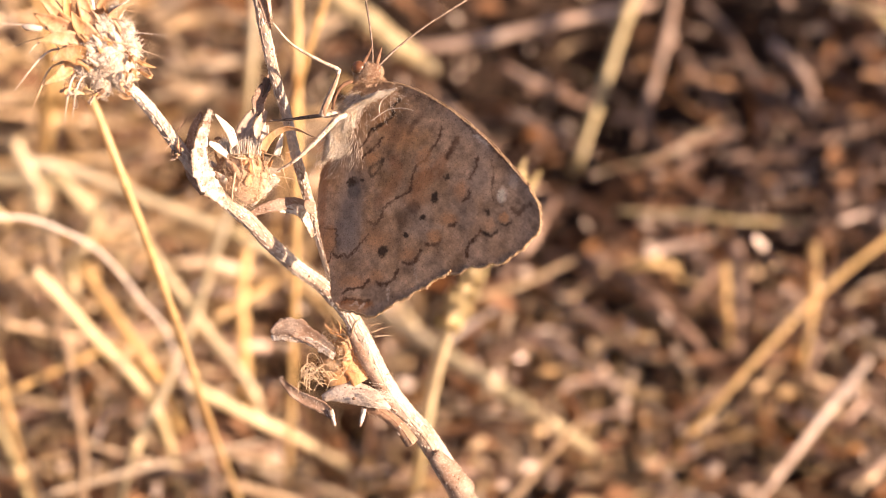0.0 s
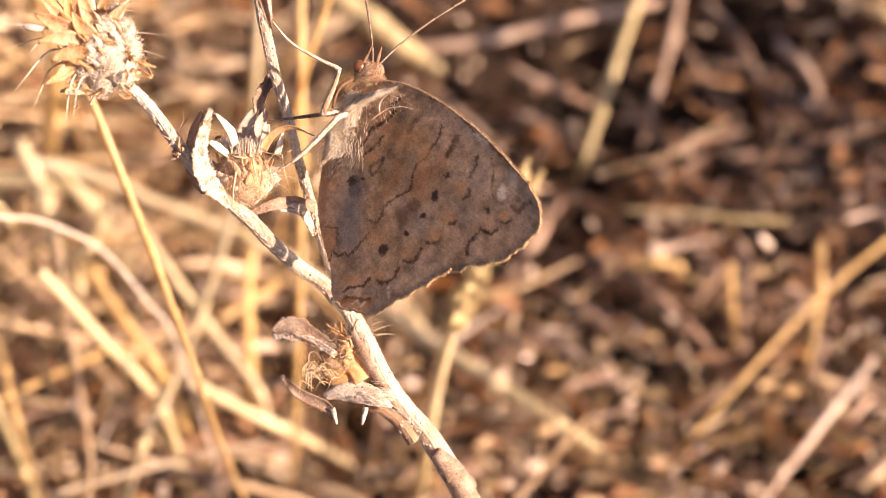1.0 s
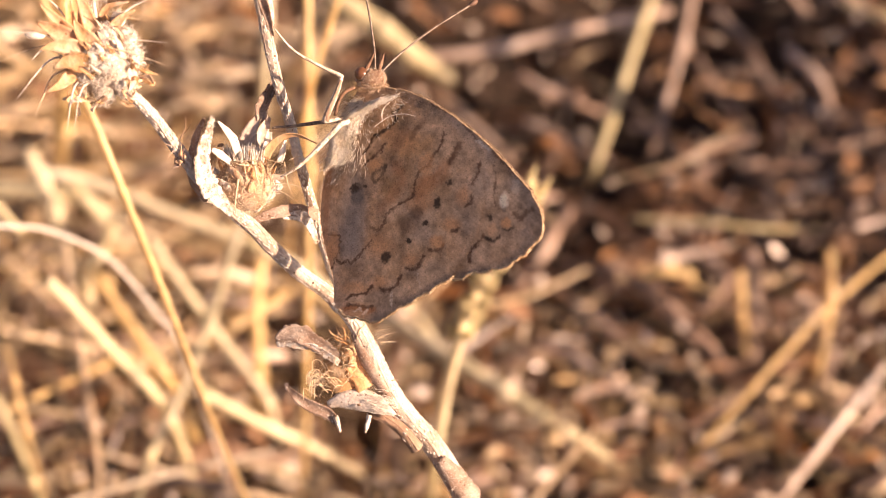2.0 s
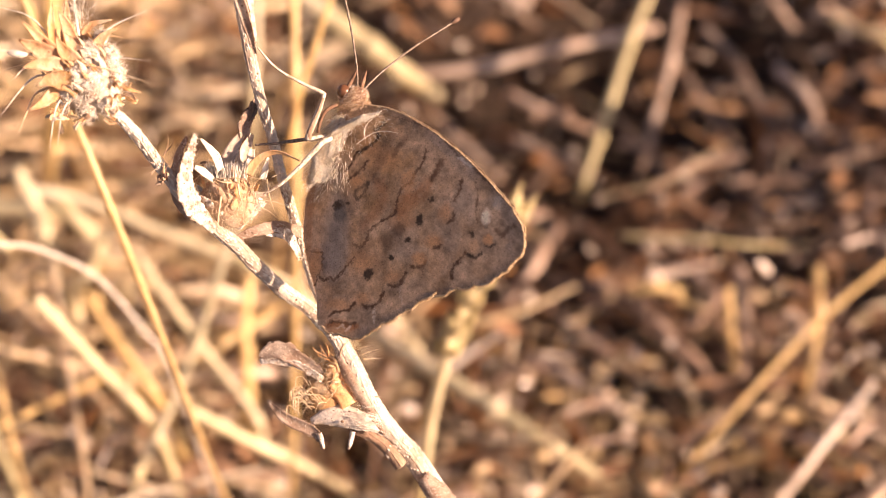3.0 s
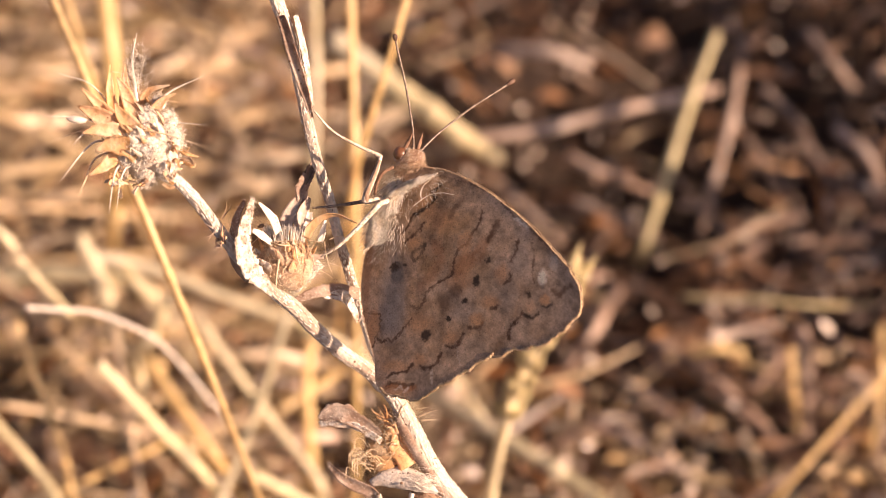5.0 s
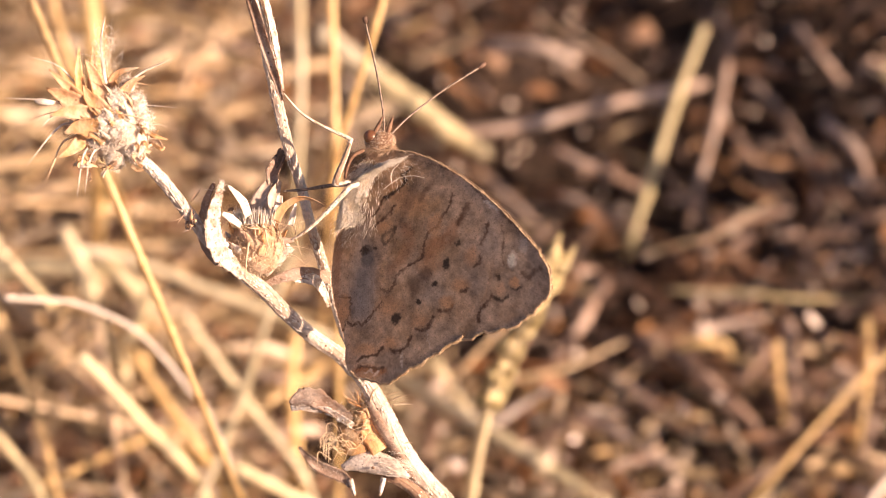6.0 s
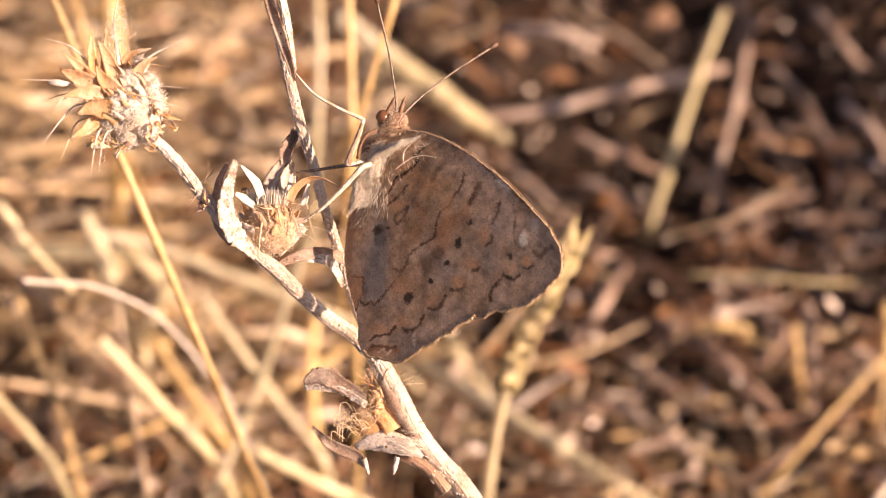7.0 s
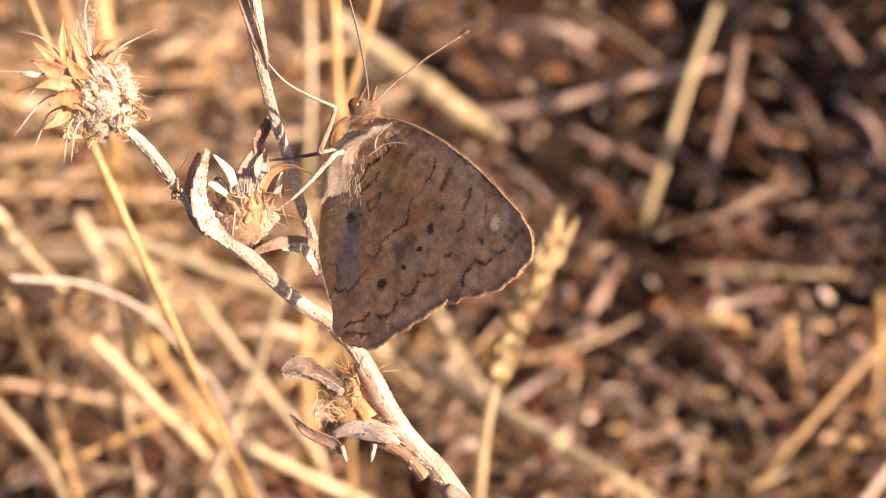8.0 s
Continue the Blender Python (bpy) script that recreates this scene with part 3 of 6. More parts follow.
def wing(name, outline, parent, lift, label="", mirror=False, spokes=560, steps=120, camber=0.1):
    """A wing: fan of fine quads from its middle to its margin, with raised veins, a hollow camber and a scalloped edge."""
    rim = closed_curve(outline, spokes)
    rs = np.random.RandomState(5)
    rim = rim + 0.05 * (rs.rand(spokes, 1) - 0.5) * (rim - rim.mean(0)) / 3
    mid = rim.mean(0)
    k = np.arange(spokes) / spokes
    wave = 0.09 * np.sin(k * 2 * math.pi * 26) + 0.05 * np.sin(k * 2 * math.pi * 61 + 1)
    rim = rim + ((k > 0.39) & (k < 0.7))[:, None] * wave[:, None] * (rim - mid) / np.linalg.norm(rim - mid, axis=1)[:, None]
    rings = np.linspace(0, 1, steps)[1:] ** 0.85
    xy = np.concatenate([[mid], (mid + rings[:, None, None] * (rim - mid)).reshape(-1, 2)])
    x, y = xy[:, 0], xy[:, 1]
    r = np.concatenate([[0], np.repeat(rings, spokes)])
    z = lift + camber * (1 - r ** 2) + 0.06 * (value_noise(x * 0.35 + 20, y * 0.35 + 20, 21) - 0.5)
    for end in VEIN_ENDS:
        z = z + 0.003 * np.clip(1 - near_line(x, y, [(VEIN_ROOT[0] * 0.5 + end[0] * 0.5, VEIN_ROOT[1] * 0.5 + end[1] * 0.5), end]) / 0.2, 0, 1)
    if mirror:
        z = -z
    place = [WINGS @ Vector((a / 1000, b / 1000, c / 1000)) for a, b, c in zip(x, y, z)]
    g = Geo()
    g.v = place
    g.f = [(0, 1 + k, 1 + (k + 1) % spokes) for k in range(spokes)]
    for i in range(len(rings) - 1):
        o = 1 + i * spokes
        g.f += [(o + k, o + spokes + k, o + spokes + (k + 1) % spokes, o + (k + 1) % spokes) for k in range(spokes)]
    ob = part(name, g, WING, parent, label)
    col = wing_colours(x, y)
    layer = ob.data.color_attributes.new("wing_pattern", "FLOAT_COLOR", "POINT")
    layer.data.foreach_set("color", np.concatenate([col, np.ones((len(col), 1))], 1).ravel().astype(np.float32))
    return ob, rim, z[-spokes:]


def wing_fringe(parent, rim, z, first, last, seed, size=0.2):
    """Short pale scales along the outer margin."""
    rnd = random.Random(seed)
    g = Geo()
    mid = rim.mean(0)
    n = len(rim)
    for k in range(int(first * n), int(last * n)):
        for _ in range(5):
            u = rnd.random()
            a, b = rim[k % len(rim)], rim[(k + 1) % len(rim)]
            p = a + (b - a) * u
            out = (p - mid) / np.linalg.norm(p - mid)
            ln = size * (0.5 + 0.6 * rnd.random()) * (0.5 + 0.7 * abs(math.sin(k / n * 95)))
            q = p + out * ln + np.array((rnd.uniform(-0.1, 0.1), rnd.uniform(-0.1, 0.1)))
            pp = p - out * 0.08
            zz = float(z[k % len(rim)])
            g.hair(WINGS @ Vector((*(pp / 1000), zz / 1000)), WINGS @ Vector((*(q / 1000), (zz + rnd.uniform(-0.08, 0.08)) / 1000)), 0.00006, 0.2, rnd)
    part("fringe", g, FRINGE, parent, "pale fringe of scales")


def wing_edge(parent, rim, z, first, last, r=0.00005, mat=None, name="costa", label="thick brown leading edge"):
    pts = [WINGS @ Vector((rim[k % len(rim)][0] / 1000, rim[k % len(rim)][1] / 1000, float(z[k % len(rim)]) / 1000)) for k in range(int(first * len(rim)), int(last * len(rim)))]
    rnd = random.Random(len(pts))
    g = Geo().tube(pts, [r * rnd.uniform(0.5, 1.25) for _ in pts], 6, 0.5)
    part(name, g, mat or VEIN, parent, label)


def fur(parent, name, mat, centre, axes, count, length, lean, seed, r=0.00003, label=""):
    """Hairs that stand on a rounded body and lean one way."""
    rnd = random.Random(seed)
    g = Geo()
    c, ax = Vector(centre), [Vector(a) for a in axes]
    for _ in range(count):
        d = Vector((rnd.gauss(0, 1), rnd.gauss(0, 1), rnd.gauss(0, 1))).normalized()
        p = c + ax[0] * d.x + ax[1] * d.y + ax[2] * d.z
        out = (ax[0].normalized() * d.x + ax[1].normalized() * d.y + ax[2].normalized() * d.z).normalized()
        q = p + (out * 0.3 + Vector(lean) + Vector((rnd.gauss(0, 0.3), rnd.gauss(0, 0.3), rnd.gauss(0, 0.3)))).normalized() * length * rnd.uniform(0.4, 1.4)
        g.hair(p, q, r, 0.9, rnd)
    return part(name, g, mat, parent, label)


def wing_root_fur(parent):
    """Pale hairs that lie over the wing roots and stand off along the breast, and a few long ones that cross the wing."""
    rnd = random.Random(31)
    path = curve([(-3.0, 9.6, 0), (-4.8, 9.0, 0), (-6.6, 7.9, 0), (-7.9, 6.2, 0), (-8.1, 4.4, 0), (-8.2, 2.8, 0)], 8)
    g, low = Geo(), Geo()
    for _ in range(6000):
        u = rnd.random()
        k = min(len(path) - 2, int(u * (len(path) - 1)))
        p = path[k].lerp(path[k + 1], rnd.random())
        off = rnd.gauss(0, 0.85)
        x, y = p.x + off * 0.8 - 0.15, p.y + off * 0.3 - 0.25
        turn = -0.6 - 1.0 * u + rnd.gauss(0, 0.42)
        ln = rnd.uniform(0.3, 0.85)
        z = 0.45 + 1.0 * math.exp(-((off + 0.4) / 0.9) ** 2)
        q = (x + math.cos(turn) * ln, y + math.sin(turn) * ln, z + rnd.uniform(0.05, 0.6))
        g.hair(WINGS @ Vector((x / 1000, y / 1000, z / 1000)), WINGS @ Vector((q[0] / 1000, q[1] / 1000, q[2] / 1000)), rnd.uniform(0.00002, 0.000034), 0.6, rnd)
    for _ in range(240):
        u = rnd.random()
        k = min(len(path) - 2, int(u * (len(path) - 1)))
        x, y = path[k].x + rnd.uniform(0.2, 3.4), path[k].y + rnd.uniform(-1.8, 0.2)
        turn = -0.5 - 0.9 * u + rnd.gauss(0, 0.35)
        ln = rnd.uniform(0.4, 1.3)
        g.hair(WINGS @ Vector((x / 1000, y / 1000, 0.00038)), WINGS @ Vector(((x + math.cos(turn) * ln) / 1000, (y + math.sin(turn) * ln) / 1000, rnd.uniform(0.5, 0.8) / 1000)), 0.000014, 0.4, rnd)
    for _ in range(900):
        y = rnd.uniform(0.8, 3.4)
        x = -8.6 - 0.1 * (3.4 - y) + rnd.gauss(0.2, 0.35)
        a = -2.0 + rnd.gauss(0, 0.4)
        ln = rnd.uniform(0.4, 1.2)
        low.hair(WINGS @ Vector((x / 1000, y / 1000, 0.0001)), WINGS @ Vector(((x + math.cos(a) * ln) / 1000, (y + math.sin(a) * ln) / 1000, rnd.uniform(-0.3, 0.5) / 1000)), 0.00002, 0.5, rnd)
    part("wing_root_fur", g, FUR, parent, "pale shaggy fur over the wing roots")
    part("breast_fur", low, FUR, parent)
    for pts in (((-4.2, 6.4), (-3.0, 7.2), (-2.0, 7.6), (-0.6, 7.7), (0.7, 7.45)), ((-3.2, 6.9), (-3.4, 7.8), (-3.1, 8.5), (-2.5, 9.0))):
        p = curve([WINGS @ Vector((x / 1000, y / 1000, 0.00062)) for x, y in pts], 6)
        part("long_hair", Geo().tube(p, spread([0.00005, 0.00005, 0.00003], len(p)), 5, 0.4), FUR, parent, "long pale hair across the wing")


def leg(parent, pts, radii, seed, label="", mat=None):
    p = curve([at(*q) for q in pts], 5)
    g = Geo().tube(p, [1.3 * k for k in spread(radii, len(p))], 7, 0.25, 1.0, seed)
    rnd = random.Random(seed)
    for i in range(90):
        k = rnd.randrange(len(p) - 1)
        q = p[k].lerp(p[k + 1], rnd.random())
        g.hair(q, q + Vector((rnd.gauss(0, 1), rnd.gauss(0, 1), rnd.gauss(0, 1))).normalized() * 0.0003, 0.000015, 0, rnd)
    return part("leg", g, mat or LEG, parent, label)


def build_butterfly():
    b = thing("butterfly", at(-6.68, 6.62, -3.6), "brown butterfly with closed patterned wings, clinging to a dead thistle stem", "butterfly")
    # near margins and leading edge take the fringe's gold to show their sunlit rims
    ob, rim, z = wing("hindwing", HIND, b, 0.26, "grey-brown hindwing with wavy lines and dark spots")
    wing_fringe(ob, rim, z, 0.465, 0.687, 1, 0.22)
    wing_edge(ob, rim, z, 0.465, 0.687, 0.0001, FRINGE, "margin", "scalloped outer margin, its gold brightened for the sunlit rim")
    wing_edge(ob, rim, z, 0.74, 0.97, 0.00004)
    ob, rim, z = wing("forewing", FORE, b, 0.1, "grey-brown forewing with pale and rosy spots at its tip", camber=0.06)
    wing_fringe(ob, rim, z, 0.473, 0.713, 2, 0.22)
    wing_edge(ob, rim, z, 0.4, 0.713, 0.00011, FRINGE, "margin", "scalloped outer margin, its gold brightened for the sunlit rim")
    wing_edge(ob, rim, z, 0.047, 0.473, 0.00009, FRINGE, "costa", "leading edge, coloured pale gold for its sunlit rim")
    ob, rim, z = wing("forewing", [(x - 0.35, y + 0.25) for x, y in FORE], b, 0.9, "", True, 200, 40)
    wing_fringe(ob, rim, z, 0.473, 0.713, 3)
    wing_edge(ob, rim, z, 0.047, 0.473)
    ob, rim, z = wing("hindwing", [(x - 0.85, y + 0.1) for x, y in HIND], b, 1.3, "", True, 200, 40)
    wing_fringe(ob, rim, z, 0.393, 0.687, 4)
    # body between the wings
    tc, ta = at(-5.60, 7.33, -3.2), [way(0.95, -0.55, 0), way(0.9, 2.0, 0), way(0, 0, 1.25)]
    part("thorax", Geo().lump(tc, ta, 14, 18, 0.06, 3), BODY, b, "furry olive-brown thorax")
    fur(b, "thorax_fur", FUR, tc, ta, 1500, 0.0010, way(-250, -550, 200), 4, 0.000024, "pale shaggy fur")
    wing_root_fur(b)
    ab = line((-5.85, 5.73, -3.6), (-6.46, 1.26, -4.2), (-6.45, -4.12, -4), (-5.97, -7.70, -3.6))
    part("abdomen", Geo().tube(ab, spread([0.0008, 0.0007, 0.0006, 0.0003], len(ab)), 12, 0.08), BODY, b)
    # head
    hc, ha = at(-3.85, 11.55, -2.9), [way(1.55, 0, 0), way(0.1, 1.05, 0), way(0, 0, 1.3)]
    head = part("head", Geo().lump(hc, ha, 14, 18, 0.1, 7), HEADSKIN, b, "rust-brown scaly head")
    fur(head, "head_fur", HEADFUR, hc, ha, 900, 0.00022, way(0, -150, 250), 8, 0.00004)
    fur(head, "pale_fur", FUR, hc, ha, 420, 0.0002, way(0, -150, 250), 18, 0.00004, "pale scales among the rust")
    fur(head, "collar_fur", HEADFUR, at(-3.69, 10.64, -2.8), [way(1.6, 0, 0), way(0, 0.5, 0), way(0, 0, 1.2)], 500, 0.0005, way(0, -300, 200), 9, 0.00003)
    part("eye", Geo().lump(at(-4.85, 12.0, -2.35), [way(0.7, 0.25, 0), way(-0.25, 0.72, 0), way(0, 0, 0.7)], 14, 18), EYE, head, "glossy brown eye")
    for tip, root, w in (((-3.4, 14.35, -2.1), (-4.5, 12.2, -2.3), 0.24), ((-2.45, 14.25, -2.8), (-3.05, 12.4, -2.6), 0.24)):
        p = line(root, tip, n=8)
        g = Geo().tube(p, [w * 0.001 * k for k in spread([0.9, 1.0, 0.7, 0.05], len(p))], 9, 0.2)
        rnd = random.Random(3)
        for q in p[:-2]:
            for _ in range(9):
                g.hair(q, q + way(rnd.gauss(0, 0.12), rnd.uniform(0.1, 0.4), rnd.gauss(0, 0.12)), 0.00002, 0.2, rnd)
        part("palp", g, HEADSKIN, head, "pointed dark palp")
    for pts, seed in ((((-3.4, 12.4, -2.5), (-3.56, 15.17, -2), (-4.25, 19.53, -1), (-5.00, 22.99, -0.2), (-5.23, 24.38, 0.1)), 1),
                      (((-2.7, 12.3, -2.8), (-0.72, 14.27, -3.8), (2.76, 17.01, -5.4), (5.92, 19.10, -6.8), (7.34, 20.07, -7.5)), 2)):
        p = line(*pts, n=14)
        n = len(p)
        ant = part("antenna", Geo().tube(p[:-9], 0.00011, 7, 0.35, 1.0, seed), ANTENNA, head, "thin banded antenna")
        club = [0.00009 + 0.0002 * math.sin(math.pi * (0.08 + 0.72 * i / 9)) for i in range(10)]
        part("club", Geo().tube(p[-10:], club, 9, 0.06), CLUB, ant, "dark antenna club")
    # legs
    leg(b, ((-6.64, 7.29, -2.2), (-8.40, 7.04, -1.6), (-8.45, 7.62, -1.3), (-7.62, 9.52, -1.4), (-6.92, 11.54, -1.6), (-7.10, 11.83, -1.6), (-8.98, 12.70, -1.2), (-10.85, 13.68, -0.8), (-12.30, 14.77, -0.3), (-13.72, 16.47, 0.6)),
        [0.0002, 0.00026, 0.00026, 0.00024, 0.00016, 0.00016, 0.00013, 0.00011, 0.0001, 0.00006], 1, "long pale front leg")
    fem = line((-8.40, 7.04, -1.5), (-8.39, 7.74, -1.2), (-7.62, 9.51, -1.3), (-6.98, 11.29, -1.5))
    part("femur", Geo().tube(fem, spread([0.00028, 0.0003, 0.00024, 0.00018], len(fem)), 8, 0.15), DARKSTEM, b, "brown thigh of the front leg")
    leg(b, ((-6.14, 7.03, -1.2), (-7.12, 6.53, -0.2), (-8.46, 5.05, 0), (-10.50, 2.99, 0.3), (-11.86, 1.94, 0.2), (-13.18, 1.24, -0.4)), [0.0002, 0.00022, 0.0002, 0.00016, 0.00012, 0.00007], 2, "pale leg hooked on the flower head")
    leg(b, ((-6.79, 7.33, -3.2), (-8.97, 7.06, -4.2), (-11.02, 6.77, -4.6), (-12.52, 6.59, -4.6), (-14.30, 6.46, -4.4)), [0.00024, 0.00016, 0.00014, 0.00012, 0.00008], 3, "dark speckled far leg", ANTENNA)
    leg(b, ((-5.57, 10.61, -2), (-6.63, 10.01, -1.8), (-7.23, 9.07, -2), (-7.59, 7.65, -2.3)), [0.00016, 0.00015, 0.00014, 0.00012], 4, "short brown folded foreleg", HEADSKIN)


build_butterfly()


# ---- the thistle ----
def hairs_along(g, p, radii, count, length, seed, r=0.00002):
    rnd = random.Random(seed)
    for _ in range(count):
        k = rnd.randrange(len(p) - 1)
        u = rnd.random()
        d = (p[k + 1] - p[k]).normalized()
        o = (d.orthogonal().normalized())
        o = Matrix.Rotation(rnd.uniform(0, 6.28), 3, d) @ o
        a = p[k].lerp(p[k + 1], u) + o * radii[k] * 0.9
        g.hair(a, a + (o + d * rnd.uniform(-0.6, 0.9)) * length * rnd.uniform(0.4, 1.4), r, 0.5, rnd)


def stem_part(name, parent, pts, radii, mat, seed, hairs, label=""):
    p = line(*pts, n=12)
    rr = spread(radii, len(p))
    rnd = random.Random(seed)
    rr = [r * (1 + 0.08 * (rnd.random() - 0.5)) for r in rr]
    ob = part(name, Geo().tube(p, rr, 12, 0.06, 1.0, seed), mat, parent, label)
    # raised ribs along the stalk
    for k in range(4):
        a = k * 1.57 + seed
        q = []
        for i, c in enumerate(p):
            d = (p[min(i + 1, len(p) - 1)] - p[max(i - 1, 0)]).normalized()
            o = Matrix.Rotation(a + 0.01 * i, 3, d) @ (way(0, 0, 1).cross(d)).normalized()
            q.append(c + o * rr[i] * 0.9)
        part("rib", Geo().tube(q, [r * 0.19 for r in rr], 6, 0.2, 1.0, seed + k), mat, ob)
    g = Geo()
    hairs_along(g, p, rr, hairs * 4, 0.00024, seed + 9, 0.000022)
    part("fuzz", g, FUZZ, ob, "short white fuzz")
    scurf(ob, p, rr, hairs * 2 if hairs > 200 else 12, seed + 3)
    return ob


def scurf(parent, p, radii, count, seed, first=0, last=None):
    """Small white flakes of wool that cling to a stalk."""
    rnd, g = random.Random(seed), Geo()
    last = last or len(p) - 2
    for _ in range(count):
        k = rnd.randrange(first, last)
        d = (p[k + 1] - p[k]).normalized()
        o = Matrix.Rotation(rnd.uniform(0, 6.28), 3, d) @ d.orthogonal().normalized()
        c = p[k].lerp(p[k + 1], rnd.random()) + o * radii[k] * 1.0
        ln, w = rnd.uniform(0.00008, 0.00032), rnd.uniform(0.00005, 0.00014)
        g.blade([c - d * ln, c + o * 0.00005, c + d * ln], [w * 0.4, w, w * 0.3], o, -0.3, 0.00002, 2, 0.0, 0.5, rnd.randrange(999))
    part("scurf", g, FUZZ, parent, "white flakes of wool")


def strip(parent, name, mat, pts, widths, face, label="", cup=0.3, seed=0, edge=0.3, thick=0.00005, twist=0.0, wool=0):
    """A leaf or bract along a bent middle line, in mm of the butterfly's frame; widths are half widths in mm; wool: clinging hairs."""
    p = line(*pts, n=6)
    w = [k / 1000 for k in spread(widths, len(p))]
    ob = part(name, Geo().blade(p, w, way(*face), cup, thick, 6, twist, edge, seed), mat, parent, label)
    if wool:
        rnd, g, up = random.Random(seed), Geo(), way(*face).normalized()
        for _ in range(wool):
            k = rnd.randrange(len(p) - 1)
            d = (p[k + 1] - p[k]).normalized()
            side = d.cross(up).normalized()
            u = rnd.uniform(-1, 1)
            a = p[k].lerp(p[k + 1], rnd.random()) + side * u * w[k] + up * (cup * w[k] * u * u)
            g.hair(a, a + (up * rnd.uniform(0.2, 1) + side * rnd.gauss(0, 0.8) + d * rnd.gauss(0, 0.8)) * rnd.uniform(0.1, 0.3) * 0.001, 0.00003, 0.6, rnd)
        part("fuzz", g, FUZZ, ob)
    return ob


def spine(parent, a, b, r, mat=None, name="spine", bend=0.1, seed=0, label=""):
    a, b = Vector(a), Vector(b)
    d = b - a
    o = d.orthogonal().normalized() * d.length * bend
    p = curve([a, a.lerp(b, 0.5) + o, b], 4)
    return part(name, Geo().tube(p, [r * s for s in spread([1, 0.75, 0.45, 0.08], len(p))], 6), mat or SPINE, parent, label)


def bract(parent, root, tip, width, mat, face, curl=0.15, name="bract", label="", seed=0, cup=0.35, shape=(0.5, 0.9, 1.0, 0.75, 0.4, 0.06)):
    """A pointed papery bract from root to tip that bows out on the side it faces."""
    root, tip, face = Vector(root), Vector(tip), Vector(face).normalized()
    mid = root.lerp(tip, 0.5) + face * (tip - root).length * curl
    p = curve([root, mid, tip], 5)
    widths = [width * s for s in spread(shape, len(p))]
    return part(name, Geo().blade(p, widths, -face, cup, 0.00005, 6, 0.0, 0.35, seed), mat, parent, label)


def build_thistle():
    t = thing("thistle", (0.0185, 0.012, -0.006), "dead dry thistle with branching woolly stems and spiny seed heads", "thistle")
    # stems
    low = [(-7.72, -12.19, -10), (-6.14, -13.94, -10.7), (-4.44, -16.89, -11.6), (-2.23, -21.65, -13.2), (0.37, -25.51, -14.6), (2.76, -28.34, -15.9), (7.42, -36.41, -21.1)]
    p = line(*low, n=10) + curve([at(7.42, -36.41, -21.1), Vector((0.0165, 0.011, 0.12)), Vector((0.0185, 0.012, 0.05)), Vector((0.0185, 0.012, -0.012))], 10)[1:]
    rr = spread([0.0007, 0.00085, 0.001, 0.0011, 0.0012, 0.0014, 0.0015, 0.0016], len(p))
    rnd = random.Random(4)
    stem = part("stem", Geo().tube(p, [r * (1 + 0.06 * (rnd.random() - 0.5)) for r in rr], 14, 0.05, 1.0, 2), STEM, t, "grey-brown ribbed main stem")
    for k in range(6):
        q = []
        for i, c in enumerate(p):
            d = (p[min(i + 1, len(p) - 1)] - p[max(i - 1, 0)]).normalized()
            o = Matrix.Rotation(k * 1.047 + 0.012 * i, 3, d) @ (way(0, 0, 1).cross(d)).normalized()
            q.append(c + o * rr[i] * 0.88)
        part("rib", Geo().tube(q, [r * 0.19 for r in rr], 6, 0.2, 1.0, k), STEM, stem)
    g = Geo()
    hairs_along(g, p[:70], rr, 2200, 0.00024, 3, 0.000022)
    part("fuzz", g, FUZZ, stem, "short white fuzz")
    scurf(stem, p, rr, 900, 8, 0, 66)
    for a, b in (((-3.69, -15.51, -11.3), (-2.21, -15.17, -10.7)), ((-3.14, -16.68, -11.3), (-0.98, -16.58, -10.7)), ((-3.51, -16.25, -11.3), (-1.10, -15.43, -10)), ((-2.48, -20.98, -12.6), (-0.99, -20.80, -11.9))):
        spine(stem, at(*a), at(*b), 0.00012, bend=0.03)
    stem_part("branch", t, [(-7.36, -12.83, -10.5), (-8.80, -11.06, -9.4), (-11.65, -8.92, -7.8), (-14.41, -6.27, -6.2), (-16.28, -4.13, -4.4), (-17.51, -3.04, -3.2), (-19.42, -1.12, -1.1), (-21.35, 0.94, 0.4), (-22.75, 2.87, 1.1), (-24.06, 4.61, 1.5), (-25.56, 6.75, 2.2), (-27.02, 8.52, 3.1), (-28.22, 9.54, 3.8), (-29.53, 10.32, 4.4)],
              [0.0007, 0.00078, 0.00076, 0.00072, 0.00068, 0.00066, 0.0006, 0.00056, 0.00052], STEM, 5, 500, "pale woolly side branch")
    stem_part("branch", t, [(-5.2, -16.0, -12.0), (-6.5, -12.2, -11.0), (-8.0, -9.1, -10.4), (-9.1, -5.7, -10.0), (-9.9, -3.2, -9.5), (-10.8, 0.1, -8.4), (-11.6, 3.1, -6.7), (-12.5, 7.0, -6.3), (-13.5, 10.3, -5.6), (-14.4, 14.2, -4.4), (-15.2, 18.6, -3.0), (-15.9, 22.6, -1.5), (-16.8, 26.0, 0.0), (-17.9, 29.3, 1.5), (-19.4, 34.8, 4.0)],
              [0.0006, 0.0006, 0.00056, 0.00053, 0.00052, 0.00054, 0.0006, 0.00066, 0.0007, 0.0007], STEM, 6, 500, "upright brown and white side branch")
    # dry leaf folded along the upright branch
    strip(t, "leaf", LEAF, ((-14.0, 15.9, -1.8), (-14.8, 19.0, -0.8), (-15.8, 22.6, 0.8), (-16.8, 26.2, 2.4)), (0.15, 0.5, 0.6, 0.5), (-0.3, 0, 1), "brown leaf folded along its stem", 0.6, 3, 0.3, wool=120)
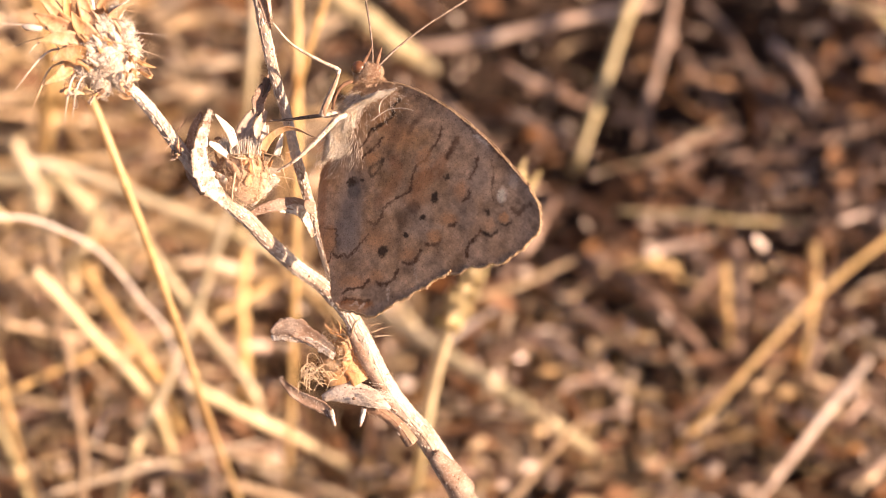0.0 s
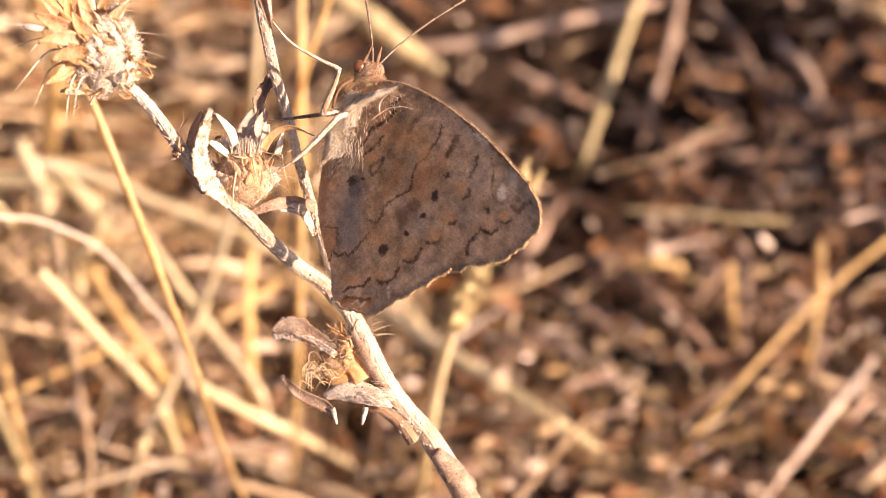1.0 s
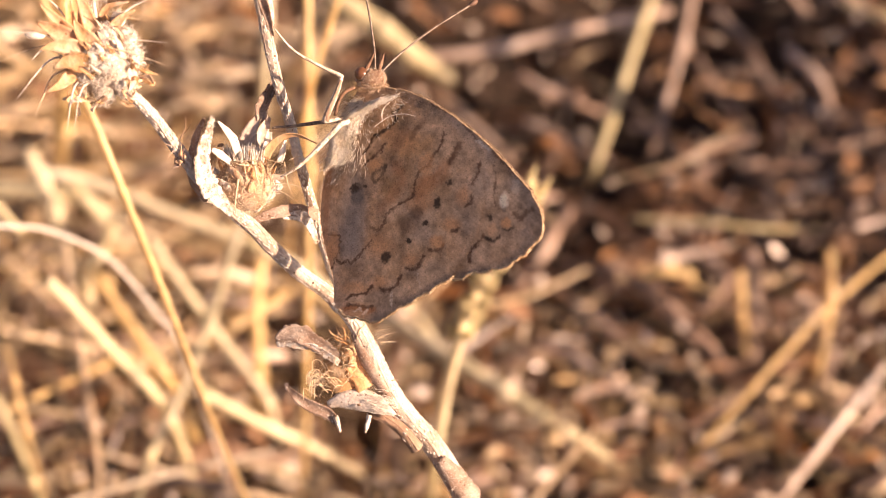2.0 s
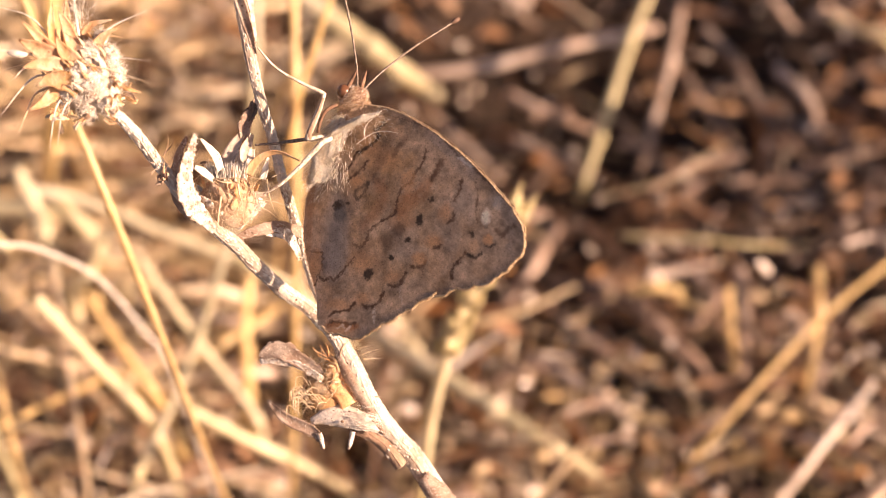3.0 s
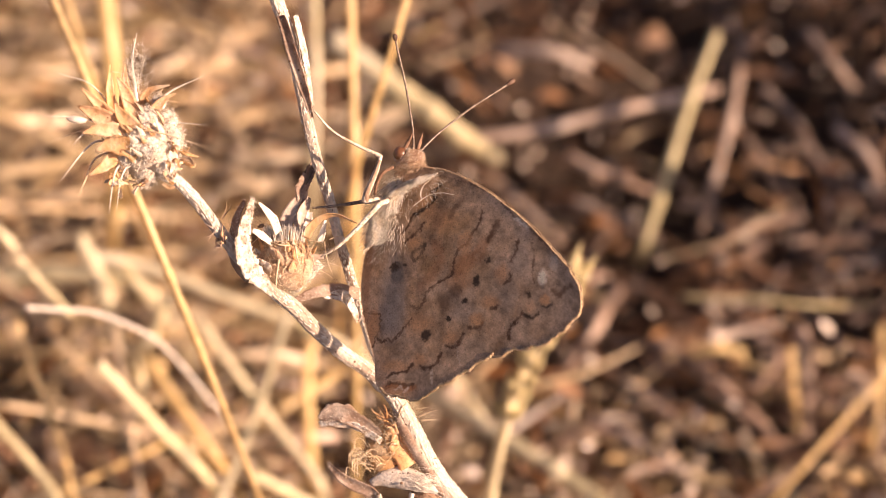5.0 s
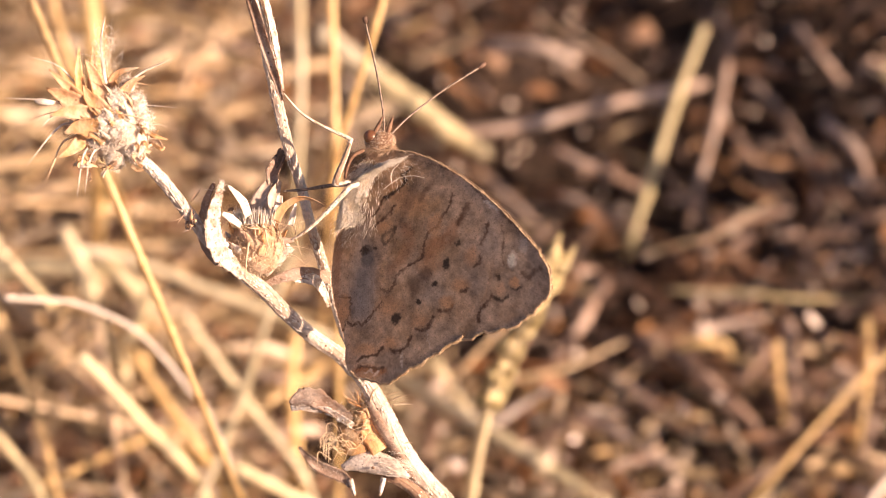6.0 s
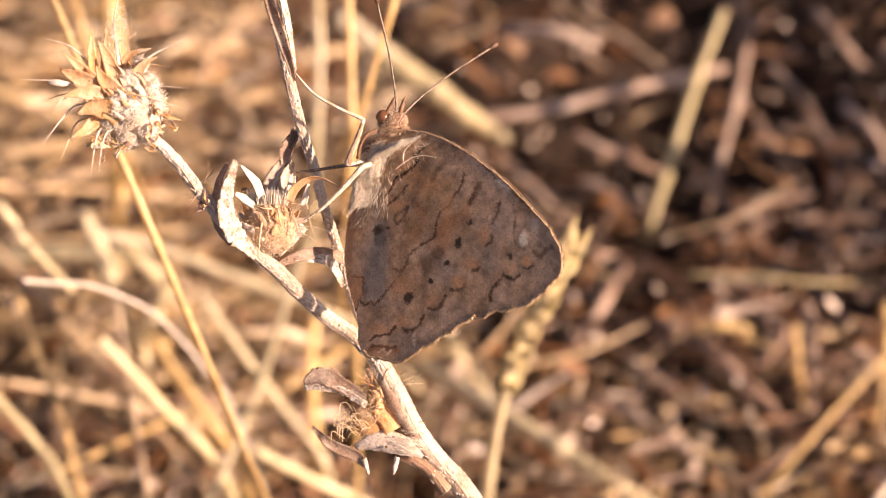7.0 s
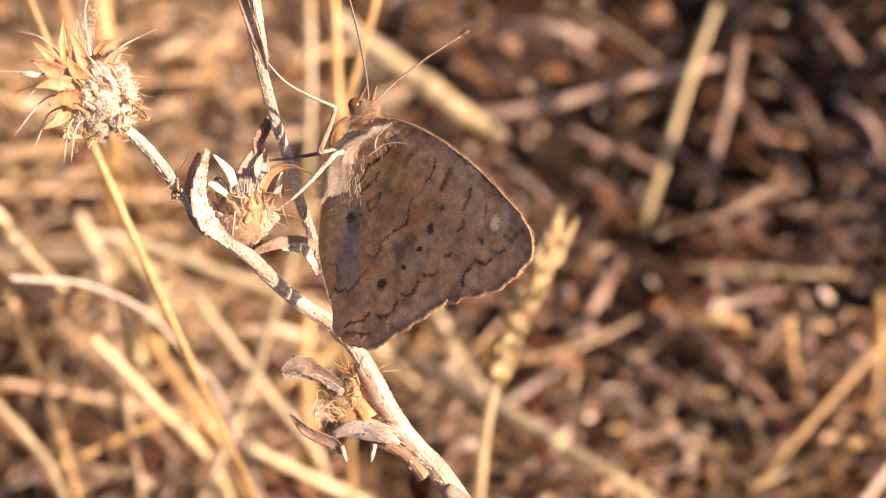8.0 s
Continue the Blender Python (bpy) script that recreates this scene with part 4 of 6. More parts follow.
    strip(t, "leaf", WOOLLEAF, ((-14.0, 17.0, -2.6), (-14.5, 20.5, -1.5), (-14.9, 23.2, -0.6), (-15.6, 26.4, 0.4)), (0.1, 0.3, 0.38, 0.32), (0.6, 0, 0.8), "white woolly edge of the folded leaf", 0.4, 4, 0.4, wool=160)

    # upper seed head: woolly core of overlapping scales, papery bracts fanned on one side, long spines
    c = at(-30.6, 12.9, 4.6)
    head = part("seed_head", Geo().lump(c, [way(3.3, -1.4, 0), way(1.3, 3.1, 0.5), way(0, -0.5, 3.2)], 30, 44, 0.08, 2), WOOL, t, "round spiny seed head, woolly and sun-bleached")
    axis = way(-0.62, 0.7, 0.3).normalized()
    e1 = axis.orthogonal().normalized()
    e2 = axis.cross(e1)
    rnd = random.Random(12)
    for i in range(90):
        u = -0.9 + 1.6 * (i + 0.5) / 90
        a = i * 2.39996
        k = math.sqrt(max(0.03, 1 - u * u))
        d = axis * u + (e1 * math.cos(a) + e2 * math.sin(a)) * k
        root = c + d * 0.0032
        tip = root + (axis * 1.0 + d * rnd.uniform(0.1, 0.5)).normalized() * rnd.uniform(0.0013, 0.0024)
        bract(head, root, tip, rnd.uniform(0.0002, 0.00042), rnd.choice((WOOL, WOOL, WOOL, BRACT)) if u < 0.35 else rnd.choice((BRACT, PAPER, WOOL)), d, 0.1, "scale", "", i, 0.3)
        if rnd.random() < 0.32:
            out = (d * 1.0 + axis * rnd.uniform(-0.4, 0.5) + Vector((rnd.gauss(0, 0.25), rnd.gauss(0, 0.25), rnd.gauss(0, 0.25)))).normalized()
            spine(head, tip, tip + out * rnd.uniform(0.0012, 0.003), 0.00006, bend=rnd.uniform(-0.2, 0.2))
    # papery bracts that fan out
    for m, w, pts in ((BRACT, (0.7, 0.85, 0.5, 0.05), ((-33.0, 14.6, 7.0), (-34.6, 16.4, 7.6), (-36.7, 18.5, 8.2))), (BRACT, (0.6, 0.6, 0.4, 0.04), ((-33.3, 15.0, 6.5), (-33.9, 17.8, 7.0), (-33.8, 20.8, 7.4))),
                      (HUSK, (0.8, 1.25, 0.8, 0.1), ((-32.6, 14.0, 7.6), (-34.7, 15.5, 8.2), (-36.9, 16.6, 8.6))), (HUSK, (0.6, 0.8, 0.5, 0.05), ((-32.2, 15.1, 6.5), (-32.4, 17.6, 6.8), (-32.4, 20.9, 7.0))),
                      (BRACT, (0.5, 0.45, 0.3, 0.04), ((-31.0, 16.6, 5.0), (-30.2, 18.3, 5.5), (-28.0, 18.8, 6.0))), (BRACT, (0.8, 0.9, 0.5, 0.05), ((-32.6, 13.9, 7.8), (-34.8, 14.2, 8.5), (-36.5, 13.8, 9.0))),
                      (BRACT, (0.7, 0.8, 0.5, 0.04), ((-31.3, 15.2, 7.0), (-32.3, 17.9, 7.2), (-33.2, 19.6, 7.2))), (BRACT, (0.9, 1.1, 0.7, 0.1), ((-32.0, 12.4, 8.0), (-33.6, 12.7, 8.4), (-35.2, 12.0, 8.6))),
                      (BRACT, (0.7, 0.9, 0.5, 0.05), ((-31.2, 14.2, 7.8), (-32.6, 15.6, 8.2), (-33.2, 16.9, 8.6))), (BRACT, (0.6, 0.6, 0.3, 0.03), ((-29.6, 15.8, 6.0), (-28.7, 17.2, 6.4), (-27.3, 17.9, 6.6))),
                      (BRACT, (0.6, 0.7, 0.4, 0.05), ((-33.2, 11.6, 7.4), (-34.6, 10.4, 7.8), (-36.0, 9.6, 8.0)))):
        strip(head, "bract", m, ((pts[0][0] + 1.0, pts[0][1] - 0.9, pts[0][2] - 0.5),) + pts, (w[0],) + tuple(0.95 * k for k in w), (0.2, -0.2, 1), "", 0.35, int(pts[0][0] * 10), 0.25)
    # long spines
    for r, white, pts in ((0.2, 1, ((-31.8, 21.2, 6.0), (-31.2, 24.1, 6.6))), (0.22, 1, ((-28.4, 18.0, 5.0), (-24.5, 19.7, 6.0))), (0.16, 0, ((-29.3, 17.2, 5.0), (-26.1, 16.9, 6.0))), (0.12, 1, ((-27.7, 14.9, 6.0), (-24.0, 14.6, 7.0))),
                          (0.13, 0, ((-30.9, 14.1, 7.8), (-28.0, 13.6, 8.3), (-23.8, 12.2, 8.6))), (0.13, 1, ((-36.4, 15.3, 8.4), (-41.0, 15.6, 9.2))), (0.1, 0, ((-36.5, 14.3, 7.0), (-41.3, 12.4, 8.0))), (0.16, 1, ((-35.8, 12.8, 7.5), (-38.9, 8.9, 8.5))),
                          (0.15, 1, ((-35.6, 14.1, 7.5), (-36.6, 13.7, 8.0), (-37.4, 12.7, 8.5))), (0.16, 1, ((-33.4, 9.9, 7.5), (-34.0, 5.7, 8.0))), (0.13, 1, ((-32.8, 9.3, 7.5), (-33.2, 6.1, 8.0))), (0.13, 0, ((-35.5, 11.3, 7.0), (-36.5, 9.1, 7.2), (-37.3, 7.0, 7.5))),
                          (0.11, 1, ((-35.9, 18.9, 7.0), (-39.1, 20.0, 7.0))), (0.08, 0, ((-27.5, 11.4, 5.0), (-25.4, 11.0, 5.4)))):
        root = tuple(a + (b - a) * 0.5 for a, b in zip(pts[0], (-31.0, 13.2, 5.5)))
        p = line(root, *pts, n=6)
        part("spine", Geo().tube(p, [r * k / 1000 for k in spread([1, 0.8, 0.5, 0.1], len(p))], 7, 0.1), FUZZ if white else SPINE, head, "long white spine" if white else "")
    part("spine_base", Geo().lump(at(-37.1, 15.2, 8.6), [way(1.0, -0.15, 0), way(0.05, 0.36, 0), way(0, 0, 0.3)], 10, 12, 0.1, 2), FUZZ, head, "swollen white spine base")
    # woolly scales that overlap over the core
    for x, y, rad in ((-30.2, 15.4, 1.25), (-31.4, 13.3, 1.35), (-29.9, 12.2, 1.3), (-28.2, 15.2, 1.1), (-28.4, 10.4, 1.2), (-30.5, 9.4, 1.1), (-27.6, 13.2, 1.1), (-32.6, 11.3, 1.0), (-29.2, 17.0, 0.8)):
        k = (x + 30.6) / 3.6, (y - 12.9) / 3.8
        z = 4.6 + 3.0 * math.sqrt(max(0.1, 1 - k[0] ** 2 - k[1] ** 2))
        q = at(x, y, z)
        tilt = way(k[0], k[1], 0.9).normalized()
        u = tilt.cross(way(0, 1, 0)).normalized()
        v = tilt.cross(u)
        sc = part("woolly_scale", Geo().lump(q, [u * rad * 0.0009, v * rad * 0.0011, tilt * 0.0007], 12, 18, 0.12, int(rad * 100)), WOOLLEAF, head, "bleached woolly scale")
        g = Geo()
        for _ in range(170):
            a, m = rnd.uniform(0, 6.283), rnd.random() ** 0.5
            p = q + u * (math.cos(a) * m * rad * 0.0009) + v * (math.sin(a) * m * rad * 0.0011) + tilt * (0.0007 * math.sqrt(1 - m * m * 0.98))
            g.hair(p, p + (tilt * 0.6 + u * rnd.gauss(0, 0.8) + v * rnd.gauss(0, 0.8)).normalized() * rnd.uniform(0.0002, 0.0007), 0.000026, 1.2, rnd)
        part("wool", g, FUZZ, sc)
    # ragged outer bracts under the head
    for i in range(46):
        a = rnd.uniform(-2.6, 0.4)
        q = (-31.2 + 3.9 * math.cos(a) + rnd.gauss(0, 0.4), 12.4 + 3.5 * math.sin(a) + rnd.gauss(0, 0.4), rnd.uniform(4.5, 7.6))
        tip = (q[0] + math.cos(a) * rnd.uniform(0.2, 1.2) + rnd.gauss(0, 0.5), q[1] + math.sin(a) * rnd.uniform(0.2, 1.2) + rnd.gauss(0, 0.4), q[2] + rnd.gauss(0, 0.4))
        bend = ((q[0] + tip[0]) / 2 + rnd.gauss(0, 0.3), (q[1] + tip[1]) / 2 + rnd.gauss(0, 0.3), q[2] + 0.3)
        strip(head, "withered_bract", rnd.choice((WOOL, BOWL, SPINE, BRACT)), (q, bend, tip), (0.16, 0.2, 0.03), (rnd.gauss(0, 0.5), rnd.gauss(0, 0.5), 1), "", 0.4, i, 0.5)
    # loose wool and threads
    g = Geo()
    for _ in range(1500):
        d = Vector((rnd.gauss(0, 1), rnd.gauss(0, 1), rnd.gauss(0, 1))).normalized()
        q = c + d * rnd.uniform(0.0031, 0.0037)
        g.hair(q, q + (d + Vector((rnd.gauss(0, 0.7), rnd.gauss(0, 0.7), rnd.gauss(0, 0.7)))).normalized() * rnd.uniform(0.0003, 0.0013), 0.00003, 1.4, rnd)
    part("wool", g, FUZZ, head, "loose pale wool")
    g = Geo()
    for _ in range(90):
        a = at(*(lambda q: (q[0] + rnd.gauss(0, 0.45), q[1] + rnd.gauss(0, 1.0), q[2]))((-31.5, 20.3, 6.2)))
        pts = [a]
        for k in range(3):
            pts.append(pts[-1] + way(rnd.gauss(0.05, 0.4), rnd.gauss(0, 0.5), rnd.gauss(0, 0.4)))
        g.tube(curve(pts, 4), 0.000017, 3)
    part("thread", g, FUZZ, head, "fine tangled threads")

    # node below the seed head: dark withered bud
    bud = part("withered_bud", Geo().lump(at(-23.33, 3.68, 1.2), [way(0.5, 0.3, 0), way(-0.35, 0.75, 0), way(0, 0, 0.4)], 9, 12, 0.7, 3), DARKSTEM, t, "dark withered side bud")
    for a, b in (((-23.69, 4.43, 1.7), (-25.50, 3.20, 2.7)), ((-23.69, 4.61, 1.7), (-25.10, 4.82, 2.7)), ((-23.18, 5.17, 2.7), (-22.67, 7.46, 3.7)), ((-23.86, 4.03, 1.7), (-24.75, 2.67, 2.7)), ((-23.28, 5.31, 1.7), (-22.03, 7.13, 3.2)), ((-23.57, 4.73, 1.7), (-25.90, 4.03, 1.7))):
        spine(bud, at(*a), at(*b), 0.00007, DARKSTEM, "withered_bract", 0.15)

    for i in range(16):
        q = (lambda q: (q[0] + rnd.gauss(0, 0.22), q[1] + rnd.gauss(0, 0.4), q[2] + rnd.gauss(0.1, 0.15)))((-23.13, 3.4, 1.4))
        tip = way(rnd.uniform(-1.3, 0.7), rnd.gauss(0.1, 0.8), rnd.gauss(0.4, 0.4))
        bract(bud, at(*q), at(*q) + tip, 0.00022, rnd.choice((LEAF, HUSK, DARKSTEM)), way(rnd.gauss(0, 1), rnd.gauss(0, 1), 1), 0.3, "withered_bract", "", i, 0.5)

    # middle flower head: a tan bowl with a comb of silky bristles, shiny bracts and hooked spines
    c2 = at(-17.0, 0.5, -2.6)
    mid = part("flower_head", Geo().lump(c2, [way(2.95, 0.1, 0), way(-0.2, 2.75, 0.3), way(0, -0.3, 2.4)], 22, 30, 0.1, 6), BOWL, t, "open dry flower head with silky bristles")
    for i in range(40):
        a, u = i * 2.39996, -0.8 + 1.6 * i / 40
        k = math.sqrt(max(0.03, 1 - u * u))
        d = way(k * math.cos(a), u, k * math.sin(a)).normalized()
        root = c2 + d * 0.0026
        tip = root + (d * 0.12 + way(rnd.gauss(0, 0.5), 1, 0).normalized()).normalized() * rnd.uniform(0.001, 0.002)
        bract(mid, root, tip, rnd.uniform(0.0002, 0.0005), rnd.choice((BOWL, BRACT, WOOLLEAF, BRACT)), d, 0.06, "scale", "", i, 0.3)
        if i % 3 == 0:
            spine(mid, tip, tip + (d + way(rnd.gauss(0, 0.5), rnd.gauss(-0.1, 0.6), 0) * 800).normalized() * rnd.uniform(0.0008, 0.002), 0.00005, bend=rnd.uniform(-0.25, 0.25))
    g = Geo()
    for i in range(170):
        k = rnd.uniform(-1, 1)
        a = at(-17.0 + 1.95 * k, 3.0 + rnd.uniform(-0.4, 0.2), -1.5 + rnd.uniform(-1.0, 0.8))
        g.hair(a, a + way(0.45 * k + rnd.gauss(0, 0.08), rnd.uniform(1.3, 2.0), rnd.gauss(0.2, 0.2)), 0.000065, 0.06, rnd)
    part("silky_tuft", g, FUZZ, mid, "comb of white silky bristles")
    strip(mid, "pappus", WOOL, ((-19.0, 3.7, -2.3), (-17.0, 3.5, -2.0), (-15.0, 3.7, -2.3)), (0.5, 0.85, 0.5), (0.2, 0.1, 1), "pale felted pappus", 0.1, 21, 0.6, wool=500)
    face = (0.1, -0.1, 1)
    strip(mid, "bract", SILVER, ((-17.7, 3.7, -0.6), (-18.1, 5.0, 0.1), (-18.7, 5.9, 0.7), (-19.5, 6.9, 1.4)), (0.45, 0.55, 0.4, 0.1), (0.5, 0.3, 0.8), "shiny white papery bract", 0.35, 2, 0.1)
    strip(mid, "bract", SILVER, ((-18.4, 2.7, -0.3), (-19.4, 3.5, 0.3), (-20.2, 4.0, 0.8)), (0.3, 0.5, 0.25), (0.3, 0.5, 0.8), "", 0.3, 3, 0.15)
    part("seed", Geo().lump(at(-19.4, 4.5, -0.4), [way(0.35, 0.1, 0), way(-0.05, 0.2, 0), way(0, 0, 0.2)], 8, 10, 0.2), DARKHUSK, mid, "small dark seed")
    strip(mid, "bract", PAPER, ((-17.3, 3.6, -3.6), (-16.9, 5.2, -4.2), (-16.3, 6.7, -5.0), (-15.4, 8.1, -6.0)), (0.9, 0.85, 0.6, 0.25), (-0.3, -0.1, 1), "tall grey translucent bract", 0.4, 4, 0.1)
    strip(mid, "bract", PAPER, ((-15.6, 3.4, -3.6), (-15.5, 5.0, -4.2), (-15.2, 6.4, -4.8), (-14.7, 7.6, -5.5)), (0.85, 0.8, 0.55, 0.2), (0.3, -0.1, 1), "", 0.4, 5, 0.1)
    strip(mid, "bract_tip", LEAF, ((-15.3, 7.0, -5.4), (-15.3, 8.5, -5.8), (-14.8, 9.8, -6.3), (-14.2, 11.4, -6.8)), (0.5, 0.75, 0.6, 0.3), (-0.3, 0, 1), "withered brown bract tip", 0.7, 6, 0.5)
    strip(mid, "bract_tip", DARKHUSK, ((-14.9, 8.9, -5.9), (-14.5, 10.0, -6.2), (-14.2, 11.0, -6.5)), (0.2, 0.38, 0.2), (-0.2, 0, 1), "", 0.5, 7, 0.3)
    strip(mid, "bract", BRACT, ((-15.0, 3.3, -1.6), (-14.1, 4.7, -1.3), (-12.9, 5.5, -1.1), (-11.4, 5.6, -0.9), (-9.4, 4.7, -0.6)), (0.55, 0.5, 0.4, 0.2, 0.03), (0.2, -0.7, 0.7), "curled golden bract", 0.4, 8, 0.1)
    strip(mid, "bract", SILVER, ((-14.8, 4.2, -3.0), (-14.5, 6.0, -3.0)), (0.5, 0.3), face, "", 0.4, 9, 0.3)
    strip(mid, "bract", FUZZ, ((-13.4, 2.8, -2.5), (-13.1, 3.9, -2.5), (-12.8, 5.1, -2.6)), (0.35, 0.3, 0.1), face, "", 0.4, 10, 0.4)
    for r, a, b in ((0.13, (-17.5, 1.0, 0.5), (-17.7, -3.1, 1.2)), (0.13, (-15.8, 2.4, 0.3), (-15.2, 0.2, 1.0)), (0.07, (-12.8, 2.8, -0.5), (-11.9, -0.8, 0.0)), (0.06, (-13.4, -0.2, -0.5), (-11.9, -1.1, 0.0)), (0.07, (-18.1, 2.8, 0.0), (-13.9, 2.4, 1.0)),
                    (0.08, (-14.4, 1.8, -0.5), (-12.9, 3.3, 0.0)), (0.07, (-14.1, 1.4, -0.5), (-13.3, -0.6, 0.3)), (0.06, (-12.3, 3.0, -0.5), (-10.6, 3.4, -0.5)), (0.06, (-13.8, 0.6, -0.6), (-10.3, -0.2, -0.4)), (0.08, (-16.4, 2.4, 0.4), (-18.3, 2.9, 1.2)),
                    (0.08, (-16.2, 2.6, 0.4), (-14.6, 1.6, 1.2)), (0.07, (-14.7, 3.0, -0.2), (-12.4, 2.2, 0.4)), (0.06, (-16.9, 2.6, 0.4), (-16.4, 0.9, 1.0))):
        spine(mid, at(*a), at(*b), r / 1000, bend=0.07)
    g = Geo()
    for _ in range(1500):
        d = Vector((rnd.gauss(0, 1), rnd.gauss(0, 1), rnd.gauss(0, 1))).normalized()
        q = c2 + d * 0.0027
        g.hair(q, q + (d + Vector((rnd.gauss(0, 0.9), rnd.gauss(0, 0.9), rnd.gauss(0, 0.9)))).normalized() * rnd.uniform(0.0003, 0.001), 0.000022, 1.0, rnd)
    part("wool", g, SPINE, mid, "loose pale wool")
    # leaves round the middle head; sunlit faces put in pale strips, shaded in brown
    strip(t, "leaf", LEAF, ((-20.9, -1.3, -0.6), (-21.9, 0.4, 0.2), (-22.3, 2.2, 0.8), (-22.0, 3.8, 1.4), (-21.5, 5.5, 2.0), (-20.7, 7.1, 2.8)), (0.3, 0.6, 0.65, 0.65, 0.6, 0.25), (-0.75, 0.1, 0.65), "woolly curled leaf, shade put into the brown of its outer side", 0.25, 9, 0.3, wool=250)
    strip(t, "leaf", WOOLLEAF, ((-18.3, -2.7, 0.2), (-19.1, -1.6, 0.8), (-20.1, -0.5, 1.3), (-20.8, 1.0, 1.8), (-21.1, 2.7, 2.3), (-20.9, 4.2, 2.7), (-20.3, 5.9, 3.2), (-19.9, 7.3, 3.6)), (0.2, 0.65, 0.95, 1.0, 0.85, 0.65, 0.45, 0.2), (0.4, -0.05, 0.9), "woolly inner side of the curled leaf, sunlight put into its pale colour", 0.2, 19, 0.5, wool=900)
    strip(t, "leaf", WOOLLEAF, ((-13.3, 0.6, -2.0), (-14.8, -0.7, -2.3), (-16.3, -2.2, -2.9)), (0.45, 0.65, 0.5), (0.3, 0.1, 0.9), "small woolly leaf under the flower head", 0.2, 12, 0.4, wool=260)
    strip(t, "leaf", LEAF, ((-13.0, 1.2, -2.3), (-14.2, 1.1, -2.0), (-15.4, 0.4, -1.6)), (0.2, 0.4, 0.15), (0, 0.4, 0.9), "", 0.4, 13, 0.5)
    strip(t, "leaf", LEAF, ((-16.6, -3.6, -4.5), (-15.1, -2.9, -4.8), (-13.3, -2.4, -5.2), (-11.6, -2.3, -6.6), (-9.7, -2.8, -8.4)), (0.2, 0.5, 0.65, 0.7, 0.6), (0.05, 0.25, 0.95), "narrow brown leaf bridging two branches", 0.2, 10, 0.25, wool=260)
    strip(t, "leaf_base", WOOLLEAF, ((-13.2, -3.0, -5.2), (-11.5, -2.9, -6.2), (-10.6, -3.7, -7.6), (-9.8, -5.8, -9.2)), (0.2, 0.6, 0.5, 0.2), (0.2, 0.1, 1), "woolly leaf base, pale for the sunlit end of the bridging leaf", 0.25, 11, 0.4, wool=260)

    # lower flower head, withered and half hidden behind the stem
    c3 = at(-6.43, -18.62, -12.5)
    lowh = part("flower_head", Geo().lump(c3, [way(1.6, -0.9, 0), way(0.8, 1.8, 0.3), way(0, -0.3, 1.7)], 14, 18, 0.3, 8), BRACT, t, "withered brown flower head with hooked bristles")
    for i in range(16):
        a, u = i * 2.39996, -0.9 + 1.75 * i / 22
        s = math.sqrt(max(0.03, 1 - u * u))
        ax = way(-0.85, 0.1, 0.3).normalized()
        f1 = ax.orthogonal().normalized()
        d = ax * u + (f1 * math.cos(a) + ax.cross(f1) * math.sin(a)) * s
        root = c3 + d * 0.0019
        tip = root + (d * 0.15 + ax).normalized() * rnd.uniform(0.0006, 0.0012)
        bract(lowh, root, tip, rnd.uniform(0.0001, 0.00022), rnd.choice((HUSK, HUSK, BRACT)), d, 0.15, "scale", "", i, 0.3)
    for i in range(26):
        s = rnd.uniform(-1, 1)
        q = (lambda q: (q[0] + rnd.gauss(0, 0.5), q[1] + 1.1 * s, q[2] + rnd.gauss(0, 0.6)))((-7.96, -20.92, -11.9))
        tip = way(rnd.uniform(-2.4, -0.9), rnd.uniform(-1.6, 1.2), rnd.gauss(0.3, 0.5))
        a = at(*q)
        p = curve([a, a + tip * 0.6 + way(0, 0.7, 0), a + tip], 4)
        part("bristle", Geo().tube(p, [0.00005 * w for w in spread([1, 0.9, 0.6, 0.2], len(p))], 5), SPINE, lowh)
    for i in range(14):
        q = (lambda q: (q[0] + rnd.gauss(0, 0.6), q[1] + rnd.gauss(0, 0.3), q[2] + rnd.gauss(0, 0.6)))((-6.41, -16.69, -11.4))
        a = at(*q)
        tip = way(rnd.gauss(0, 0.7), rnd.uniform(0.8, 2.2), rnd.gauss(0.3, 0.3))
        p = curve([a, a + tip * 0.6 + way(rnd.gauss(0, 0.3), 0, 0), a + tip], 4)
        part("bristle", Geo().tube(p, [0.00008 * w for w in spread([1, 0.9, 0.6, 0.2], len(p))], 5), BRACT, lowh)
    g = Geo()
    for _ in range(500):
        d = Vector((rnd.gauss(0, 1), rnd.gauss(0, 1), rnd.gauss(0, 1))).normalized()
        q = c3 + d * 0.0024
        g.hair(q, q + (d + Vector((rnd.gauss(0, 0.8), rnd.gauss(0, 0.8), rnd.gauss(0, 0.8)))).normalized() * rnd.uniform(0.0003, 0.0011), 0.000028, 0.9, rnd)
    part("wool", g, SPINE, lowh, "loose tan fluff")
    g = Geo()
    for _ in range(160):
        q = (lambda q: (q[0] + rnd.gauss(0, 0.7), q[1] + rnd.gauss(0, 1.4), q[2] + rnd.gauss(0, 0.7)))((-5.80, -18.15, -12))
        g.hair(at(*q), at(*q) + way(rnd.gauss(-1.5, 0.8), rnd.gauss(-0.7, 0.9), rnd.gauss(0.2, 0.5)), 0.00003, 0.5, rnd)
    part("fibre_tuft", g, SPINE, lowh, "orange-tan silky fibres")
